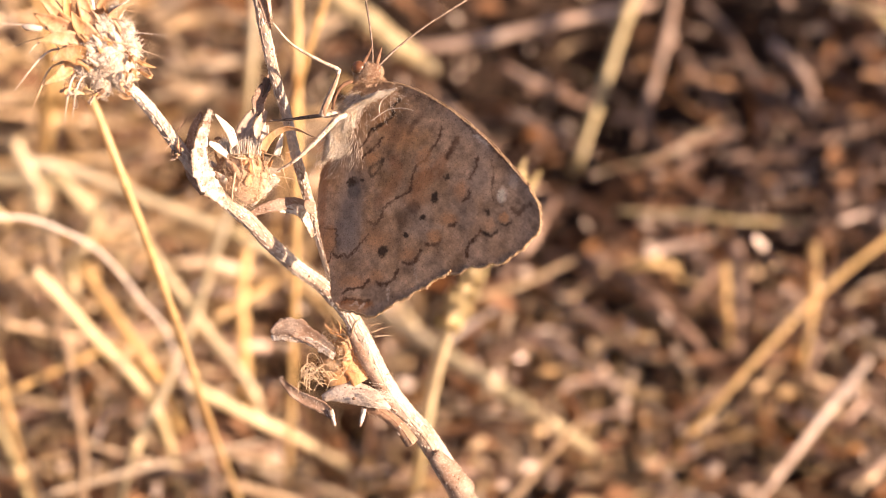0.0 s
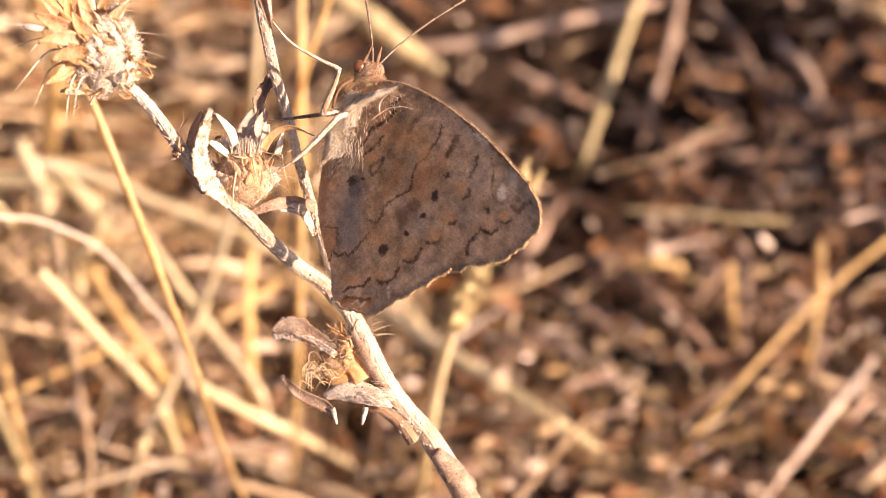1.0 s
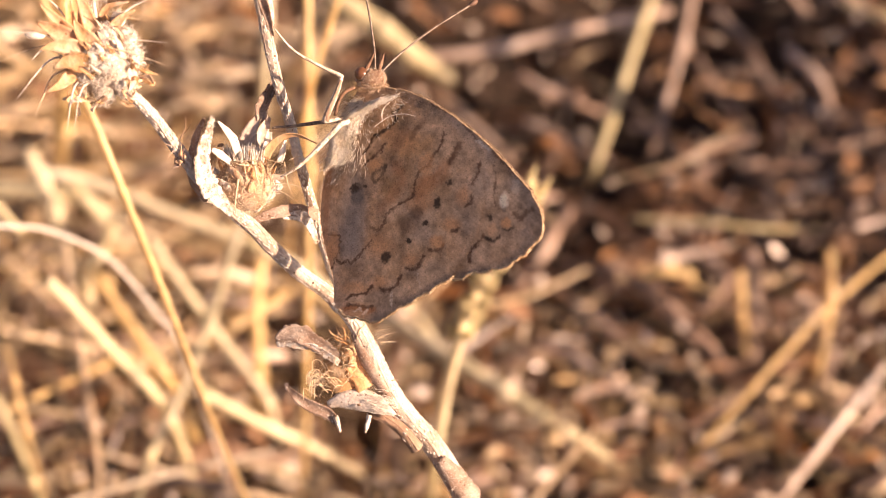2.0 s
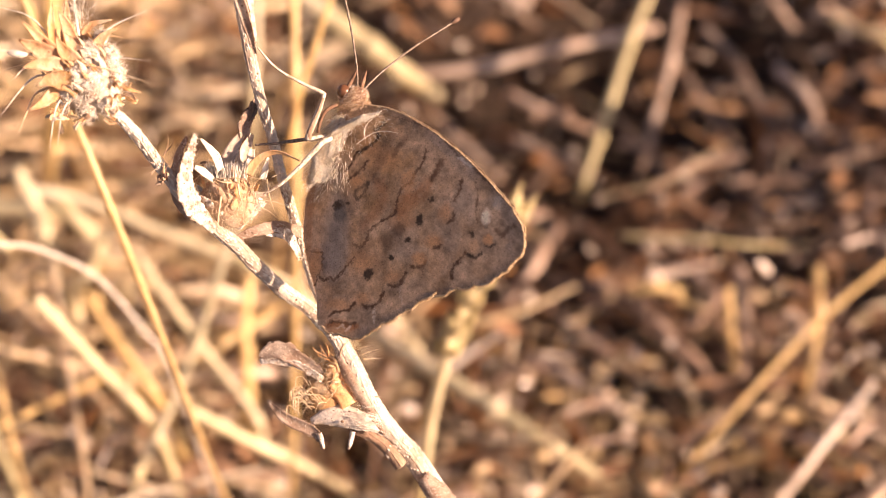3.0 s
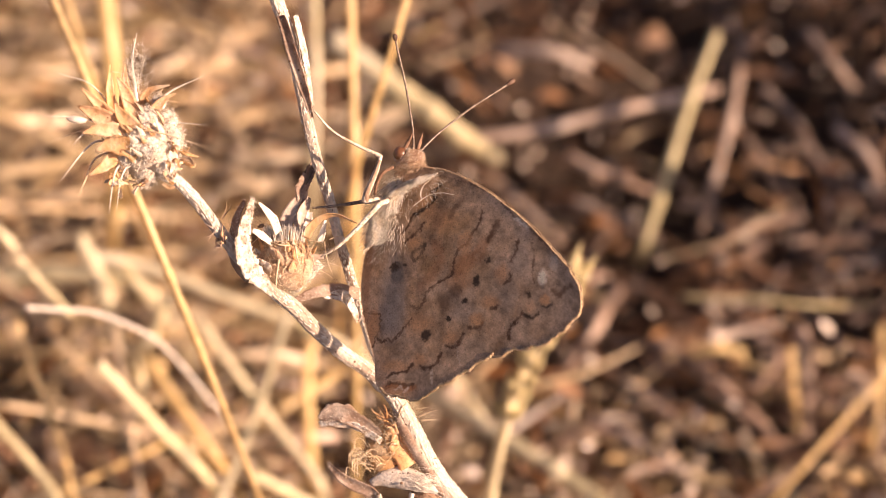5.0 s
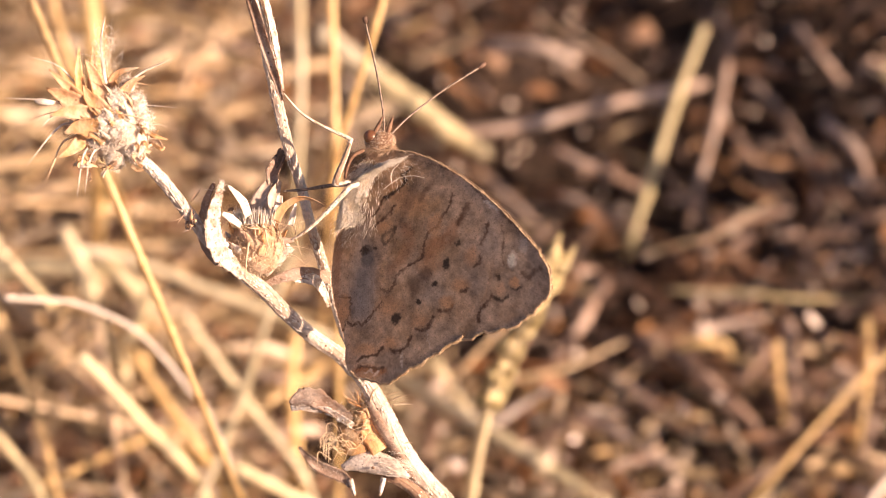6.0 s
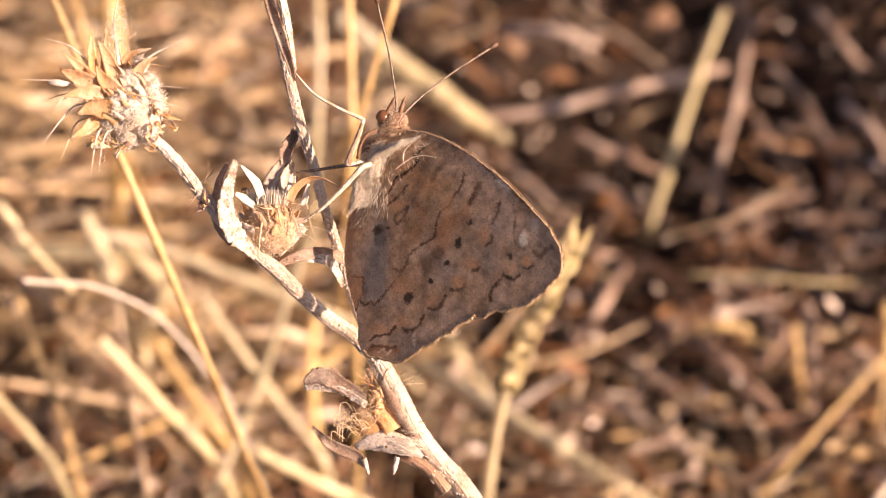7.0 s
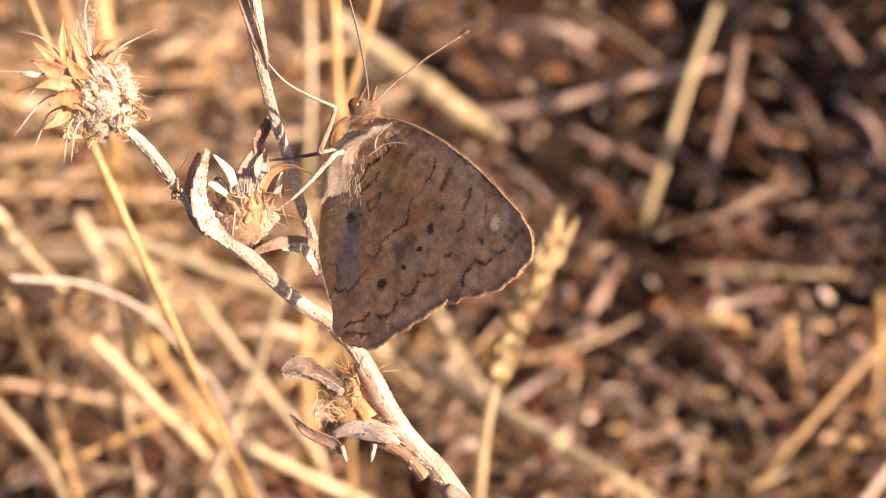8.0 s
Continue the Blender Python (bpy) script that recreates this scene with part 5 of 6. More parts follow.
    # grey speckled bract that frays into white fibres
    strip(lowh, "bract", SILVER, ((-8.8, -23.5, -12.0), (-7.0, -22.9, -11.4), (-5.1, -22.8, -11.0), (-3.3, -23.4, -10.8), (-1.4, -24.5, -10.8)), (0.35, 1.05, 1.25, 1.0, 0.2), (0.25, 0.1, 1), "grey speckled bract fraying into white fibres", -0.3, 13, 0.2)
    g = Geo()
    for _ in range(90):
        a = at(-3.6 + rnd.gauss(0, 0.5), -23.1 + rnd.gauss(0, 0.55), -10.5)
        g.hair(a, a + way(rnd.uniform(1.2, 2.9), rnd.gauss(-0.55, 0.3), rnd.gauss(0, 0.2)), 0.00003, 0.12, rnd)
    part("frayed_edge", g, FUZZ, lowh, "white frayed fibres")
    for x, y, r in ((-5.35, -23.4, 0.2), (-6.3, -22.2, 0.1), (-4.6, -22.3, 0.12), (-7.2, -23.1, 0.08), (-5.9, -23.9, 0.07)):
        part("spot", Geo().lump(at(x, y, -10.75), [way(r, 0, 0), way(0, r * 0.8, 0), way(0, 0, r * 0.6)], 6, 8), DARKHUSK, lowh, "small black spot")
    # tan papery wall between the leaf and the bract
    strip(lowh, "bract", BRACT, ((-8.4, -18.0, -11.7), (-7.7, -19.9, -11.3), (-7.1, -22.0, -11.4)), (0.9, 1.7, 1.2), (-0.2, 0.1, 1), "tan translucent bract", -0.2, 14, 0.2)
    strip(lowh, "bract", BRACT, ((-6.4, -17.0, -11.5), (-5.6, -19.4, -11.2), (-4.4, -21.6, -11.2)), (0.6, 1.3, 1.1), (0.2, 0.1, 1), "", -0.2, 15, 0.2)
    # hooked bristles
    for i in range(16):
        x, y = -9.0 + rnd.gauss(0, 0.35), -21.2 + rnd.gauss(0, 0.6)
        part("bristle", Geo().tube(line((x, y, -11.7), (x - 0.7, y + rnd.uniform(0.5, 1.3), -11.5), (x - 1.4, y + rnd.uniform(0.0, 0.9), -11.5), (x - 1.5, y - rnd.uniform(0.1, 0.7), -11.6), n=5), 0.00005, 5, 0.2), SPINE, lowh)
    # shaded hollow and sunlit lower rim of this leaf are two coloured strips
    strip(t, "leaf", LEAF, ((-14.4, -16.5, -12.6), (-13.2, -15.9, -12.3), (-11.8, -15.8, -12.0), (-10.4, -16.6, -11.8), (-8.8, -17.5, -11.6), (-7.4, -18.7, -11.4)), (0.3, 0.95, 1.05, 0.85, 0.7, 0.5), (0.0, 0.15, 1), "curled brown leaf, its shaded hollow put into the colour", 0.3, 14, 0.35, wool=200)
    strip(t, "leaf", WOOLLEAF, ((-14.3, -17.0, -12.4), (-13.2, -16.8, -12.0), (-12.0, -17.1, -11.8), (-10.6, -17.1, -11.6), (-9.0, -17.9, -11.3), (-7.5, -18.9, -11.1)), (0.3, 0.3, 0.25, 0.35, 0.4, 0.35), (0.1, -0.2, 1), "rolled rim of the curled leaf, coloured pale as sunlit", 0.2, 15, 0.6, wool=160)
    strip(t, "leaf", LEAF, ((-13.5, -21.2, -12.6), (-12.2, -22.6, -12.4), (-10.7, -23.6, -12.3), (-8.8, -24.4, -12.1), (-7.7, -25.4, -12.0)), (0.12, 0.5, 0.65, 0.65, 0.4), (-0.1, -0.1, 1), "grey-brown leaf curling up at its end", 0.4, 16, 0.2, wool=120)
    for a, b in (((-7.9, -24.7, -11.8), (-7.4, -26.5, -11.6)), ((-4.2, -24.6, -11.8), (-4.7, -26.5, -11.6))):
        part("stub", Geo().tube(line(a, b, n=6), spread([0.0003, 0.00026, 0.00024, 0.00014], 7), 9, 0.6), WOOLLEAF, lowh, "pale broken stub")
    # peeling bark coloured as the stem's shaded left side, and the grey sheath below
    strip(t, "bark_peel", LEAF, ((-6.0, -15.6, -10.6), (-5.0, -18.0, -10.4), (-3.6, -20.4, -10.8), (-2.0, -23.1, -11.4), (-0.8, -25.0, -12.0)), (0.3, 0.6, 0.6, 0.5, 0.15), (-0.4, 0, 0.9), "strip of peeling bark, grey for the stem's shaded left side", -0.3, 17, 0.3, wool=40)
    strip(t, "leaf_sheath", LEAF, ((3.6, -29.8, -14.6), (5.4, -32.0, -15.2), (7.6, -34.8, -17.2)), (0.7, 1.25, 1.3), (0.1, 0.2, 1), "grey speckled sheath round the stem", -0.6, 18, 0.2, wool=200)
    stem_part("stalk", t, [(-4.20, -24.33, -12.1), (-2.41, -25.05, -12.5), (-0.56, -26.47, -13), (0.99, -28.52, -13.6)], [0.0005, 0.0006, 0.0007], DARKSTEM, 9, 15, "short brown stalk of the lower flower head")


build_thistle()


# ---- the dry meadow floor ----
def scatter(name, mat, count, seed, where, length, radius, label, category, lift=0.02, flat=1.0, tilt=0.25, sides=5, middle=0.25, field=None):
    """Many small dry pieces lying over one another on the ground; where: a chance from 0 to 1 at a place."""
    rnd = random.Random(seed)
    g = Geo()
    made = 0
    while made < count:
        if field:
            x, y = rnd.uniform(field[0], field[1]), rnd.uniform(field[2], field[3])
        elif rnd.random() < 0.85:
            x, y = rnd.uniform(-0.2, 0.24), rnd.uniform(0.04, 0.5)
        else:
            x, y = rnd.uniform(-0.7, 0.7), rnd.uniform(-0.35, 1.1)
        if rnd.random() > where(x, y):
            continue
        made += 1
        ln = rnd.uniform(*length) * rnd.choice((0.5, 0.8, 1.0, 1.0))
        r = rnd.uniform(*radius)
        a = rnd.uniform(0, 6.283)
        d = Vector((math.cos(a), math.sin(a), rnd.gauss(0, tilt))).normalized()
        c = Vector((x, y, 0))
        ends = [c - d * ln / 2, c + d * ln / 2]
        ground = max(float(relief(e.x, e.y)) - e.z for e in (ends[0], c, ends[1]))
        h = Vector((0, 0, ground + r * 0.3 + lift * rnd.random() ** 2))
        bow = Vector((rnd.gauss(0, 0.12), rnd.gauss(0, 0.12), abs(rnd.gauss(0, 0.06)))) * ln
        g.tube([ends[0] + h, c + h + bow * middle * 2, ends[1] + h], [r, r, r * rnd.uniform(0.4, 1)], sides, 0.25, flat * rnd.uniform(0.6, 1), made)
    return solid(name, g, mat, (0, 0, 0), label, category, kind="stuff", smooth=False)


def straw_side(x, y):
    return 1 / (1 + math.exp((x - 0.005 + 0.22 * (y - 0.16)) / 0.016)) * 0.99 + 0.01


def bark_side(x, y):
    return 1 / (1 + math.exp(-(x + 0.02 + 0.15 * (y - 0.16)) / 0.03)) * 0.85 + 0.15


def open_soil(x, y):
    """Less litter lies in the hollow on the dark side."""
    return 1 - 0.88 * math.exp(-((x - 0.052) / 0.056) ** 2 - ((y - 0.295) / 0.054) ** 2)


scatter("straw_litter", STRAWS, 2200, 31, straw_side, (0.006, 0.04), (0.0003, 0.0008), "pale broken straw lying in layers", "straw", 0.032, 0.5)
scatter("bark_litter", BARKS, 10000, 32, lambda x, y: max(bark_side(x, y), 0.7) * open_soil(x, y), (0.004, 0.024), (0.0003, 0.0011), "brown bark and twig fragments on soil", "litter", 0.03, 0.7)
scatter("leaf_litter", DRYLEAF, 900, 33, lambda x, y: 0.9 * open_soil(x, y), (0.005, 0.013), (0.0012, 0.003), "crumbled brown leaf fragments", "litter", 0.022, 0.2, 0.5, 6)
scatter("leaf_litter", DRYLEAF, 900, 37, straw_side, (0.007, 0.018), (0.0014, 0.0036), "crumbled rust-brown leaves among straw", "litter", 0.026, 0.2, 0.5, 6)
scatter("chaff", PEBBLE, 3000, 34, lambda x, y: bark_side(x, y) * open_soil(x, y) ** 2, (0.0012, 0.0034), (0.0005, 0.0013), "pale husks and grit", "chaff", 0.034, 0.8, 0.6, 6, 0.0)


# straw out of view, added to bounce warm light onto the wings
scatter("straw_litter", STRAWS, 4200, 35, lambda x, y: math.exp(-(x / 0.5) ** 2 - ((y + 0.3) / 0.35) ** 2), (0.03, 0.1), (0.001, 0.0026), "unseen pale straw added before the thistle to bounce light", "straw", 0.03, 0.5, field=(-1.3, 1.3, -1.3, -0.06))
scatter("straw_litter", STRAWS, 1800, 36, lambda x, y: math.exp(-((x + 0.4) / 0.35) ** 2 - ((y - 0.45) / 0.45) ** 2), (0.04, 0.12), (0.001, 0.0026), "pale straw matted beside the grass", "straw", 0.03, 0.5, field=(-1.4, -0.18, -0.4, 1.7))


scatter("straw_litter", STRAWS, 1700, 43, lambda x, y: straw_side(x + 0.02, y), (0.006, 0.03), (0.0005, 0.0013), "pale straw matted behind the thistle", "straw", 0.04, 0.5, field=(-0.17, 0.02, 0.17, 0.42))
scatter("chaff", PEBBLE, 2200, 40, straw_side, (0.0012, 0.004), (0.0004, 0.0011), "pale husks among the straw", "chaff", 0.03, 0.8, 0.6, 6, 0.0)
scatter("straw_litter", STRAWS, 4500, 41, lambda x, y: 0.0 if -0.22 < x < 0.3 and -0.06 < y < 0.55 else math.exp(-(x * x + y * y) / 2.2), (0.04, 0.16), (0.001, 0.0028), "dry straw strewn over the meadow floor", "straw", 0.03, 0.5, field=(-2.6, 2.6, -2.6, 2.6))
scatter("bark_litter", BARKS, 3000, 42, lambda x, y: 0.0 if -0.22 < x < 0.3 and -0.06 < y < 0.55 else math.exp(-(x * x + y * y) / 2.2), (0.02, 0.09), (0.001, 0.003), "brown litter strewn over the meadow floor", "litter", 0.02, 0.7, field=(-2.6, 2.6, -2.6, 2.6))
scatter("chaff", STRAWS, 2000, 38, lambda x, y: 1.0, (0.003, 0.014), (0.0004, 0.0011), "short pale straw crumbs on the litter", "chaff", 0.02, 0.6, field=(-0.02, 0.16, 0.02, 0.21))


def straw(pts, r, mat, label, name="dry_grass", group="dry grass", nodes=(), seed=0, category="grass", taper=0.7, flat=0.8):
    """One dry stalk through a few places, in metres; nodes: where along it thicker joints sit."""
    p = curve(pts, 8)
    rr = spread([r, r, r * taper], len(p))
    rr = [w * (1 + 0.08 * math.sin(i * 1.7 + seed)) for i, w in enumerate(rr)]
    base = min(p, key=lambda q: q.z)
    ob = solid(name, Geo().tube(p, rr, 9, 0.06, flat, seed), mat, base, label, category, group)
    for u in nodes or ((0.42, 0.75) if name == "dry_grass" else (0.55,)):
        k = min(len(p) - 2, int(u * (len(p) - 1)))
        d = (p[k + 1] - p[k]).normalized()
        q = [p[k] - d * r * 1.6, p[k] - d * r * 0.5, p[k] + d * r * 0.5, p[k] + d * r * 1.6]
        part("node", Geo().tube(q, [r * 0.9, r * 1.14, r * 1.14, r * 0.9], 10), mat, ob, "swollen joint ring")
    return ob


def twig(pts, r, seed, label, mat=None):
    """A fallen woody twig with uneven bark, side stubs and broken ends."""
    p = curve(pts, 8)
    rnd = random.Random(seed)
    r *= 0.72
    rr = [r * (1 + 0.2 * (rnd.random() - 0.5)) * (1 - 0.25 * i / len(p)) for i in range(len(p))]
    base = min(p, key=lambda q: q.z)
    ob = solid("twig", Geo().tube(p, rr, 10, 0.18, 0.95, seed), mat or TWIG, base, label, "twig", "fallen twigs")
    for k in rnd.sample(range(2, len(p) - 2), 2):
        d = (p[k + 1] - p[k]).normalized()
        o = Matrix.Rotation(rnd.uniform(0, 6.28), 3, d) @ d.orthogonal().normalized()
        part("stub", Geo().tube([p[k], p[k] + (o + d * 0.6) * r * 2.0, p[k] + (o + d) * r * 2.6], [r * 0.55, r * 0.45, r * 0.2], 7, 0.1), mat or TWIG, ob)
    return ob


scatter("dry_grass", STRAWS, 220, 39, lambda x, y: straw_side(x + 0.02, y) ** 2, (0.06, 0.15), (0.0004, 0.0008), "thin pale grass stalks leaning over one another", "grass", 0.05, 0.7, 0.35, 6, 0.1, field=(-0.2, 0.05, 0.05, 0.48))

# stalks and twigs on the dark side
straw([(0.0647, 0.2923, 0.036), (0.0583, 0.2801, 0.026), (0.0514, 0.2601, 0.019), (0.0446, 0.2418, 0.01), (0.0439, 0.2484, -0.002)], 0.0014, REED, "pale yellow jointed reed stem leaning over litter", "reed", "dry reeds", (0.3, 0.62), 1, "reed")
twig([(0.0726, 0.2984, 0.03), (0.0672, 0.2733, 0.022), (0.0614, 0.2551, 0.015), (0.0583, 0.2476, 0.006)], 0.0018, 2, "pinkish grey weathered twig leaning over litter")
twig([(-0.0006, 0.2909, 0.004), (0.0177, 0.2914, 0.006), (0.0317, 0.2936, 0.008), (0.0464, 0.2968, 0.01), (0.0684, 0.3096, 0.006)], 0.002, 3, "grey-brown twig lying across the litter")
twig([(0.0595, 0.2362, 0.012), (0.0707, 0.2422, 0.014), (0.0831, 0.2445, 0.016)], 0.0017, 4, "tan broken twig with a pale end")
twig([(0.0916, 0.2414, 0.01), (0.1058, 0.2464, 0.012), (0.1193, 0.2510, 0.014)], 0.0018, 5, "tan weathered twig on dark litter")
twig([(0.0790, 0.3010, 0.012), (0.0855, 0.2882, 0.012), (0.0903, 0.2673, 0.012), (0.0979, 0.2532, 0.010)], 0.0016, 6, "dark brown twig in the shade")
twig([(0.0729, 0.2836, 0.010), (0.0782, 0.2700, 0.008), (0.0845, 0.2602, 0.006)], 0.0014, 7, "thin grey twig in the shade")
twig([(0.0276, 0.2812, 0.006), (0.0367, 0.2735, 0.006), (0.0479, 0.2687, 0.004)], 0.0018, 8, "grey twig half buried in litter")
twig([(0.0760, 0.1973, 0.022), (0.0764, 0.1880, 0.016), (0.0759, 0.1794, 0.006)], 0.0024, 9, "pinkish twig propped on the litter")
twig([(0.0681, 0.2053, 0.012), (0.0719, 0.1978, 0.012), (0.0650, 0.1948, 0.006)], 0.0018, 10, "short grey twig on brown litter")
twig([(0.0535, 0.1980, 0.01), (0.0615, 0.1854, 0.008), (0.0711, 0.1770, 0.004)], 0.002, 11, "dark grey-brown twig under litter")
twig([(0.0287, 0.1857, 0.006), (0.0379, 0.1737, 0.01), (0.0487, 0.1662, 0.008)], 0.0022, 12, "brown twig among leaf litter")
twig([(0.0678, 0.1214, 0.012), (0.0729, 0.1224, 0.022), (0.0855, 0.1378, 0.026), (0.1024, 0.1669, 0.016)], 0.0014, 13, "pale grey twig standing out of the litter", STEM)
twig([(0.0101, 0.3284, 0.006), (0.0251, 0.3210, 0.01), (0.0344, 0.3206, 0.006)], 0.0028, 14, "short thick pale twig on dark litter")
twig([(0.0938, 0.3265, 0.012), (0.0977, 0.3108, 0.014), (0.1044, 0.3091, 0.006)], 0.0018, 15, "grey broken twig end on dark litter")
twig([(0.1135, 0.3029, 0.014), (0.1213, 0.2961, 0.014), (0.1309, 0.2899, 0.012)], 0.0018, 20, "pale broken straw end on dark litter", STRAW)
twig([(0.0279, 0.2581, 0.010), (0.0360, 0.2527, 0.010), (0.0454, 0.2455, 0.008)], 0.0015, 22, "grey twig half buried in dark litter")
twig([(0.0519, 0.1966, 0.016), (0.0570, 0.1953, 0.018), (0.0634, 0.1959, 0.016)], 0.0019, 23, "short orange-tan chip of stalk on litter", GOLD)
twig([(0.0559, 0.1833, 0.020), (0.0653, 0.1732, 0.016), (0.0693, 0.1705, 0.010)], 0.0013, 24, "grey-brown twig propped on the litter")
twig([(0.0712, 0.1817, 0.030), (0.0721, 0.1795, 0.022), (0.0740, 0.1775, 0.010)], 0.0013, 25, "tan upright stalk end in the litter", GOLD)

twig([(0.0966, 0.2866, 0.01), (0.1034, 0.2726, 0.01), (0.1055, 0.2620, 0.004)], 0.002, 16, "brown twig with bright end")
twig([(0.0371, 0.2275, 0.008), (0.0296, 0.2097, 0.008), (0.0202, 0.1987, 0.004)], 0.002, 17, "brown twig under the wing's shade")
twig([(0.0108, 0.2687, 0.004), (0.0162, 0.2571, 0.008), (0.0243, 0.2465, 0.006)], 0.0022, 18, "rust-brown twig on dark litter")
twig([(0.0887, 0.1925, 0.01), (0.0931, 0.1781, 0.01), (0.0890, 0.1701, 0.004)], 0.0024, 19, "rust-brown twig on litter")
straw([(0.1145, 0.1969, 0.03), (0.0936, 0.1748, 0.032), (0.0791, 0.1589, 0.03), (0.0682, 0.1473, 0.026), (0.0593, 0.1423, 0.016), (0.0553, 0.1490, -0.002)], 0.00075, GOLD, "golden grass stem arching over the litter", seed=2)
straw([(0.0506, 0.2174, 0.014), (0.0672, 0.2142, 0.016), (0.0804, 0.2141, 0.014), (0.0971, 0.2227, 0.006)], 0.00045, REED, "thin pale straw lying flat", "straw", "loose straws", seed=3, category="straw")
straw([(0.0916, 0.1891, 0.030), (0.0910, 0.1793, 0.024), (0.0889, 0.1704, 0.012), (0.0880, 0.1690, 0.0)], 0.0011, GOLD, "tan stalk leaning on litter", "straw", "loose straws", seed=4, category="straw")
straw([(-0.0116, 0.1821, 0.02), (0.0019, 0.1654, 0.026), (0.0171, 0.1521, 0.026), (0.0322, 0.1442, 0.02), (0.0449, 0.1466, 0.006)], 0.0017, STRAW, "broad pale straw lying across the litter", "straw", "loose straws", seed=5, category="straw")
straw([(-0.0084, 0.2153, 0.01), (-0.0031, 0.1959, 0.012), (0.0046, 0.1857, 0.006)], 0.0016, STRAW, "short pale straw on brown litter", "straw", "loose straws", seed=6, category="straw")

# grass on the light side
golden = straw([(-0.0545, 0.0793, 0.1937), (-0.0462, 0.0606, 0.1868), (-0.0402, 0.0488, 0.1804), (-0.0363, 0.0438, 0.1710), (-0.0333, 0.0440, 0.1567), (-0.0310, 0.0490, 0.1372), (-0.0288, 0.0708, 0.0900), (-0.0267, 0.1308, -0.01)], 0.00058, GOLD, "thin golden grass stem leaning through the meadow", seed=7)
straw([(-0.0173, 0.1419, 0.1574), (-0.0169, 0.1284, 0.1418), (-0.0169, 0.1135, 0.1175), (-0.0186, 0.1150, 0.0759), (-0.0208, 0.1241, 0.0358), (-0.0235, 0.1416, -0.01)], 0.00075, GOLD, "upright golden yellow grass stem", seed=8)
straw([(-0.0060, 0.1201, 0.1685), (-0.0092, 0.1126, 0.1599), (-0.0129, 0.1095, 0.1490), (-0.0167, 0.1092, 0.1343), (-0.0199, 0.1266, 0.1037), (-0.0301, 0.2159, -0.005)], 0.0005, GOLD, "thin golden grass stem, leaning", seed=9)
straw([(-0.0308, 0.2321, 0.0987), (-0.0299, 0.2074, 0.0811), (-0.0318, 0.1974, 0.0587), (-0.0394, 0.2401, -0.005)], 0.0011, STRAW, "pale upright stalk far behind the thistle", seed=10)
straw([(-0.0296, 0.2601, 0.0586), (-0.0190, 0.2525, 0.0535), (-0.0084, 0.2474, 0.0475), (0.0021, 0.2459, 0.0387), (0.0098, 0.2940, -0.005)], 0.0026, STRAW, "thick pale straw lying behind the butterfly", "straw", "loose straws", seed=18, category="straw")
straw([(-0.0697, 0.1977, 0.1132), (-0.0683, 0.1889, 0.1031), (-0.0692, 0.1880, 0.0841), (-0.0740, 0.1966, 0.0578), (-0.0876, 0.2486, -0.005)], 0.0022, GOLD, "orange-brown stalk standing upright", seed=20)
straw([(-0.0714, 0.1686, 0.1340), (-0.0681, 0.1593, 0.1268), (-0.0661, 0.1577, 0.1178), (-0.0663, 0.1742, 0.0862), (-0.0787, 0.2573, -0.005)], 0.0009, GOLD, "thin golden grass stem behind the seed head", seed=21)
straw([(-0.0310, 0.1697, 0.0449), (-0.0320, 0.1620, 0.0360), (-0.0313, 0.1560, 0.0220), (-0.0323, 0.1649, -0.005)], 0.0013, GOLD, "upright golden stalk of dry grass", seed=27)

straw([(-0.1250, 0.1750, -0.0050), (-0.1080, 0.1600, 0.0600), (-0.0866, 0.1409, 0.1000), (-0.0774, 0.1320, 0.0970), (-0.0693, 0.1238, 0.0940)], 0.0009, STRAW, "pale grass blade leaning to the ground", seed=11)
straw([(-0.0655, 0.0797, 0.1350), (-0.0616, 0.0848, 0.1300), (-0.0574, 0.0896, 0.1250), (-0.0508, 0.0927, 0.1180), (-0.0472, 0.0960, 0.1100), (-0.0424, 0.0964, 0.1000), (-0.0383, 0.0993, 0.0850), (-0.0330, 0.1300, -0.005)], 0.00034, FUZZ, "hair-thin pale grass stem, bent over", seed=12)
straw([(-0.0658, 0.1237, 0.0820), (-0.0618, 0.1217, 0.0780), (-0.0545, 0.1177, 0.0700), (-0.0467, 0.1152, 0.0600), (-0.0437, 0.1177, 0.0450), (-0.0422, 0.1224, 0.0200), (-0.0400, 0.1260, -0.0050)], 0.001, STRAW, "broad pale straw leaning on the grass", seed=14)
straw([(-0.0291, 0.1621, 0.0750), (-0.0332, 0.1480, 0.0720), (-0.0375, 0.1316, 0.0660), (-0.0431, 0.1152, 0.0600), (-0.0499, 0.1057, 0.0480), (-0.0600, 0.1180, -0.0050)], 0.001, STRAW, "pale yellow stalk crossing others", seed=16)
straw([(-0.0523, 0.1582, 0.0620), (-0.0462, 0.1529, 0.0550), (-0.0374, 0.1462, 0.0440), (-0.0286, 0.1394, 0.0340), (-0.0265, 0.1450, 0.0100)], 0.001, STRAW, "pale greenish straw crossing others", seed=15)
straw([(-0.0807, 0.1291, 0.0900), (-0.0778, 0.1231, 0.0800), (-0.0730, 0.1153, 0.0700), (-0.0723, 0.1157, 0.0500), (-0.0720, 0.1300, -0.005)], 0.0007, GOLD, "golden stalk standing in the grass", seed=13)
straw([(-0.0841, 0.1091, 0.0850), (-0.0762, 0.1081, 0.0700), (-0.0714, 0.1041, 0.0600), (-0.0660, 0.1150, -0.005)], 0.0009, STRAW, "pale straw leaning near the ground", seed=17)
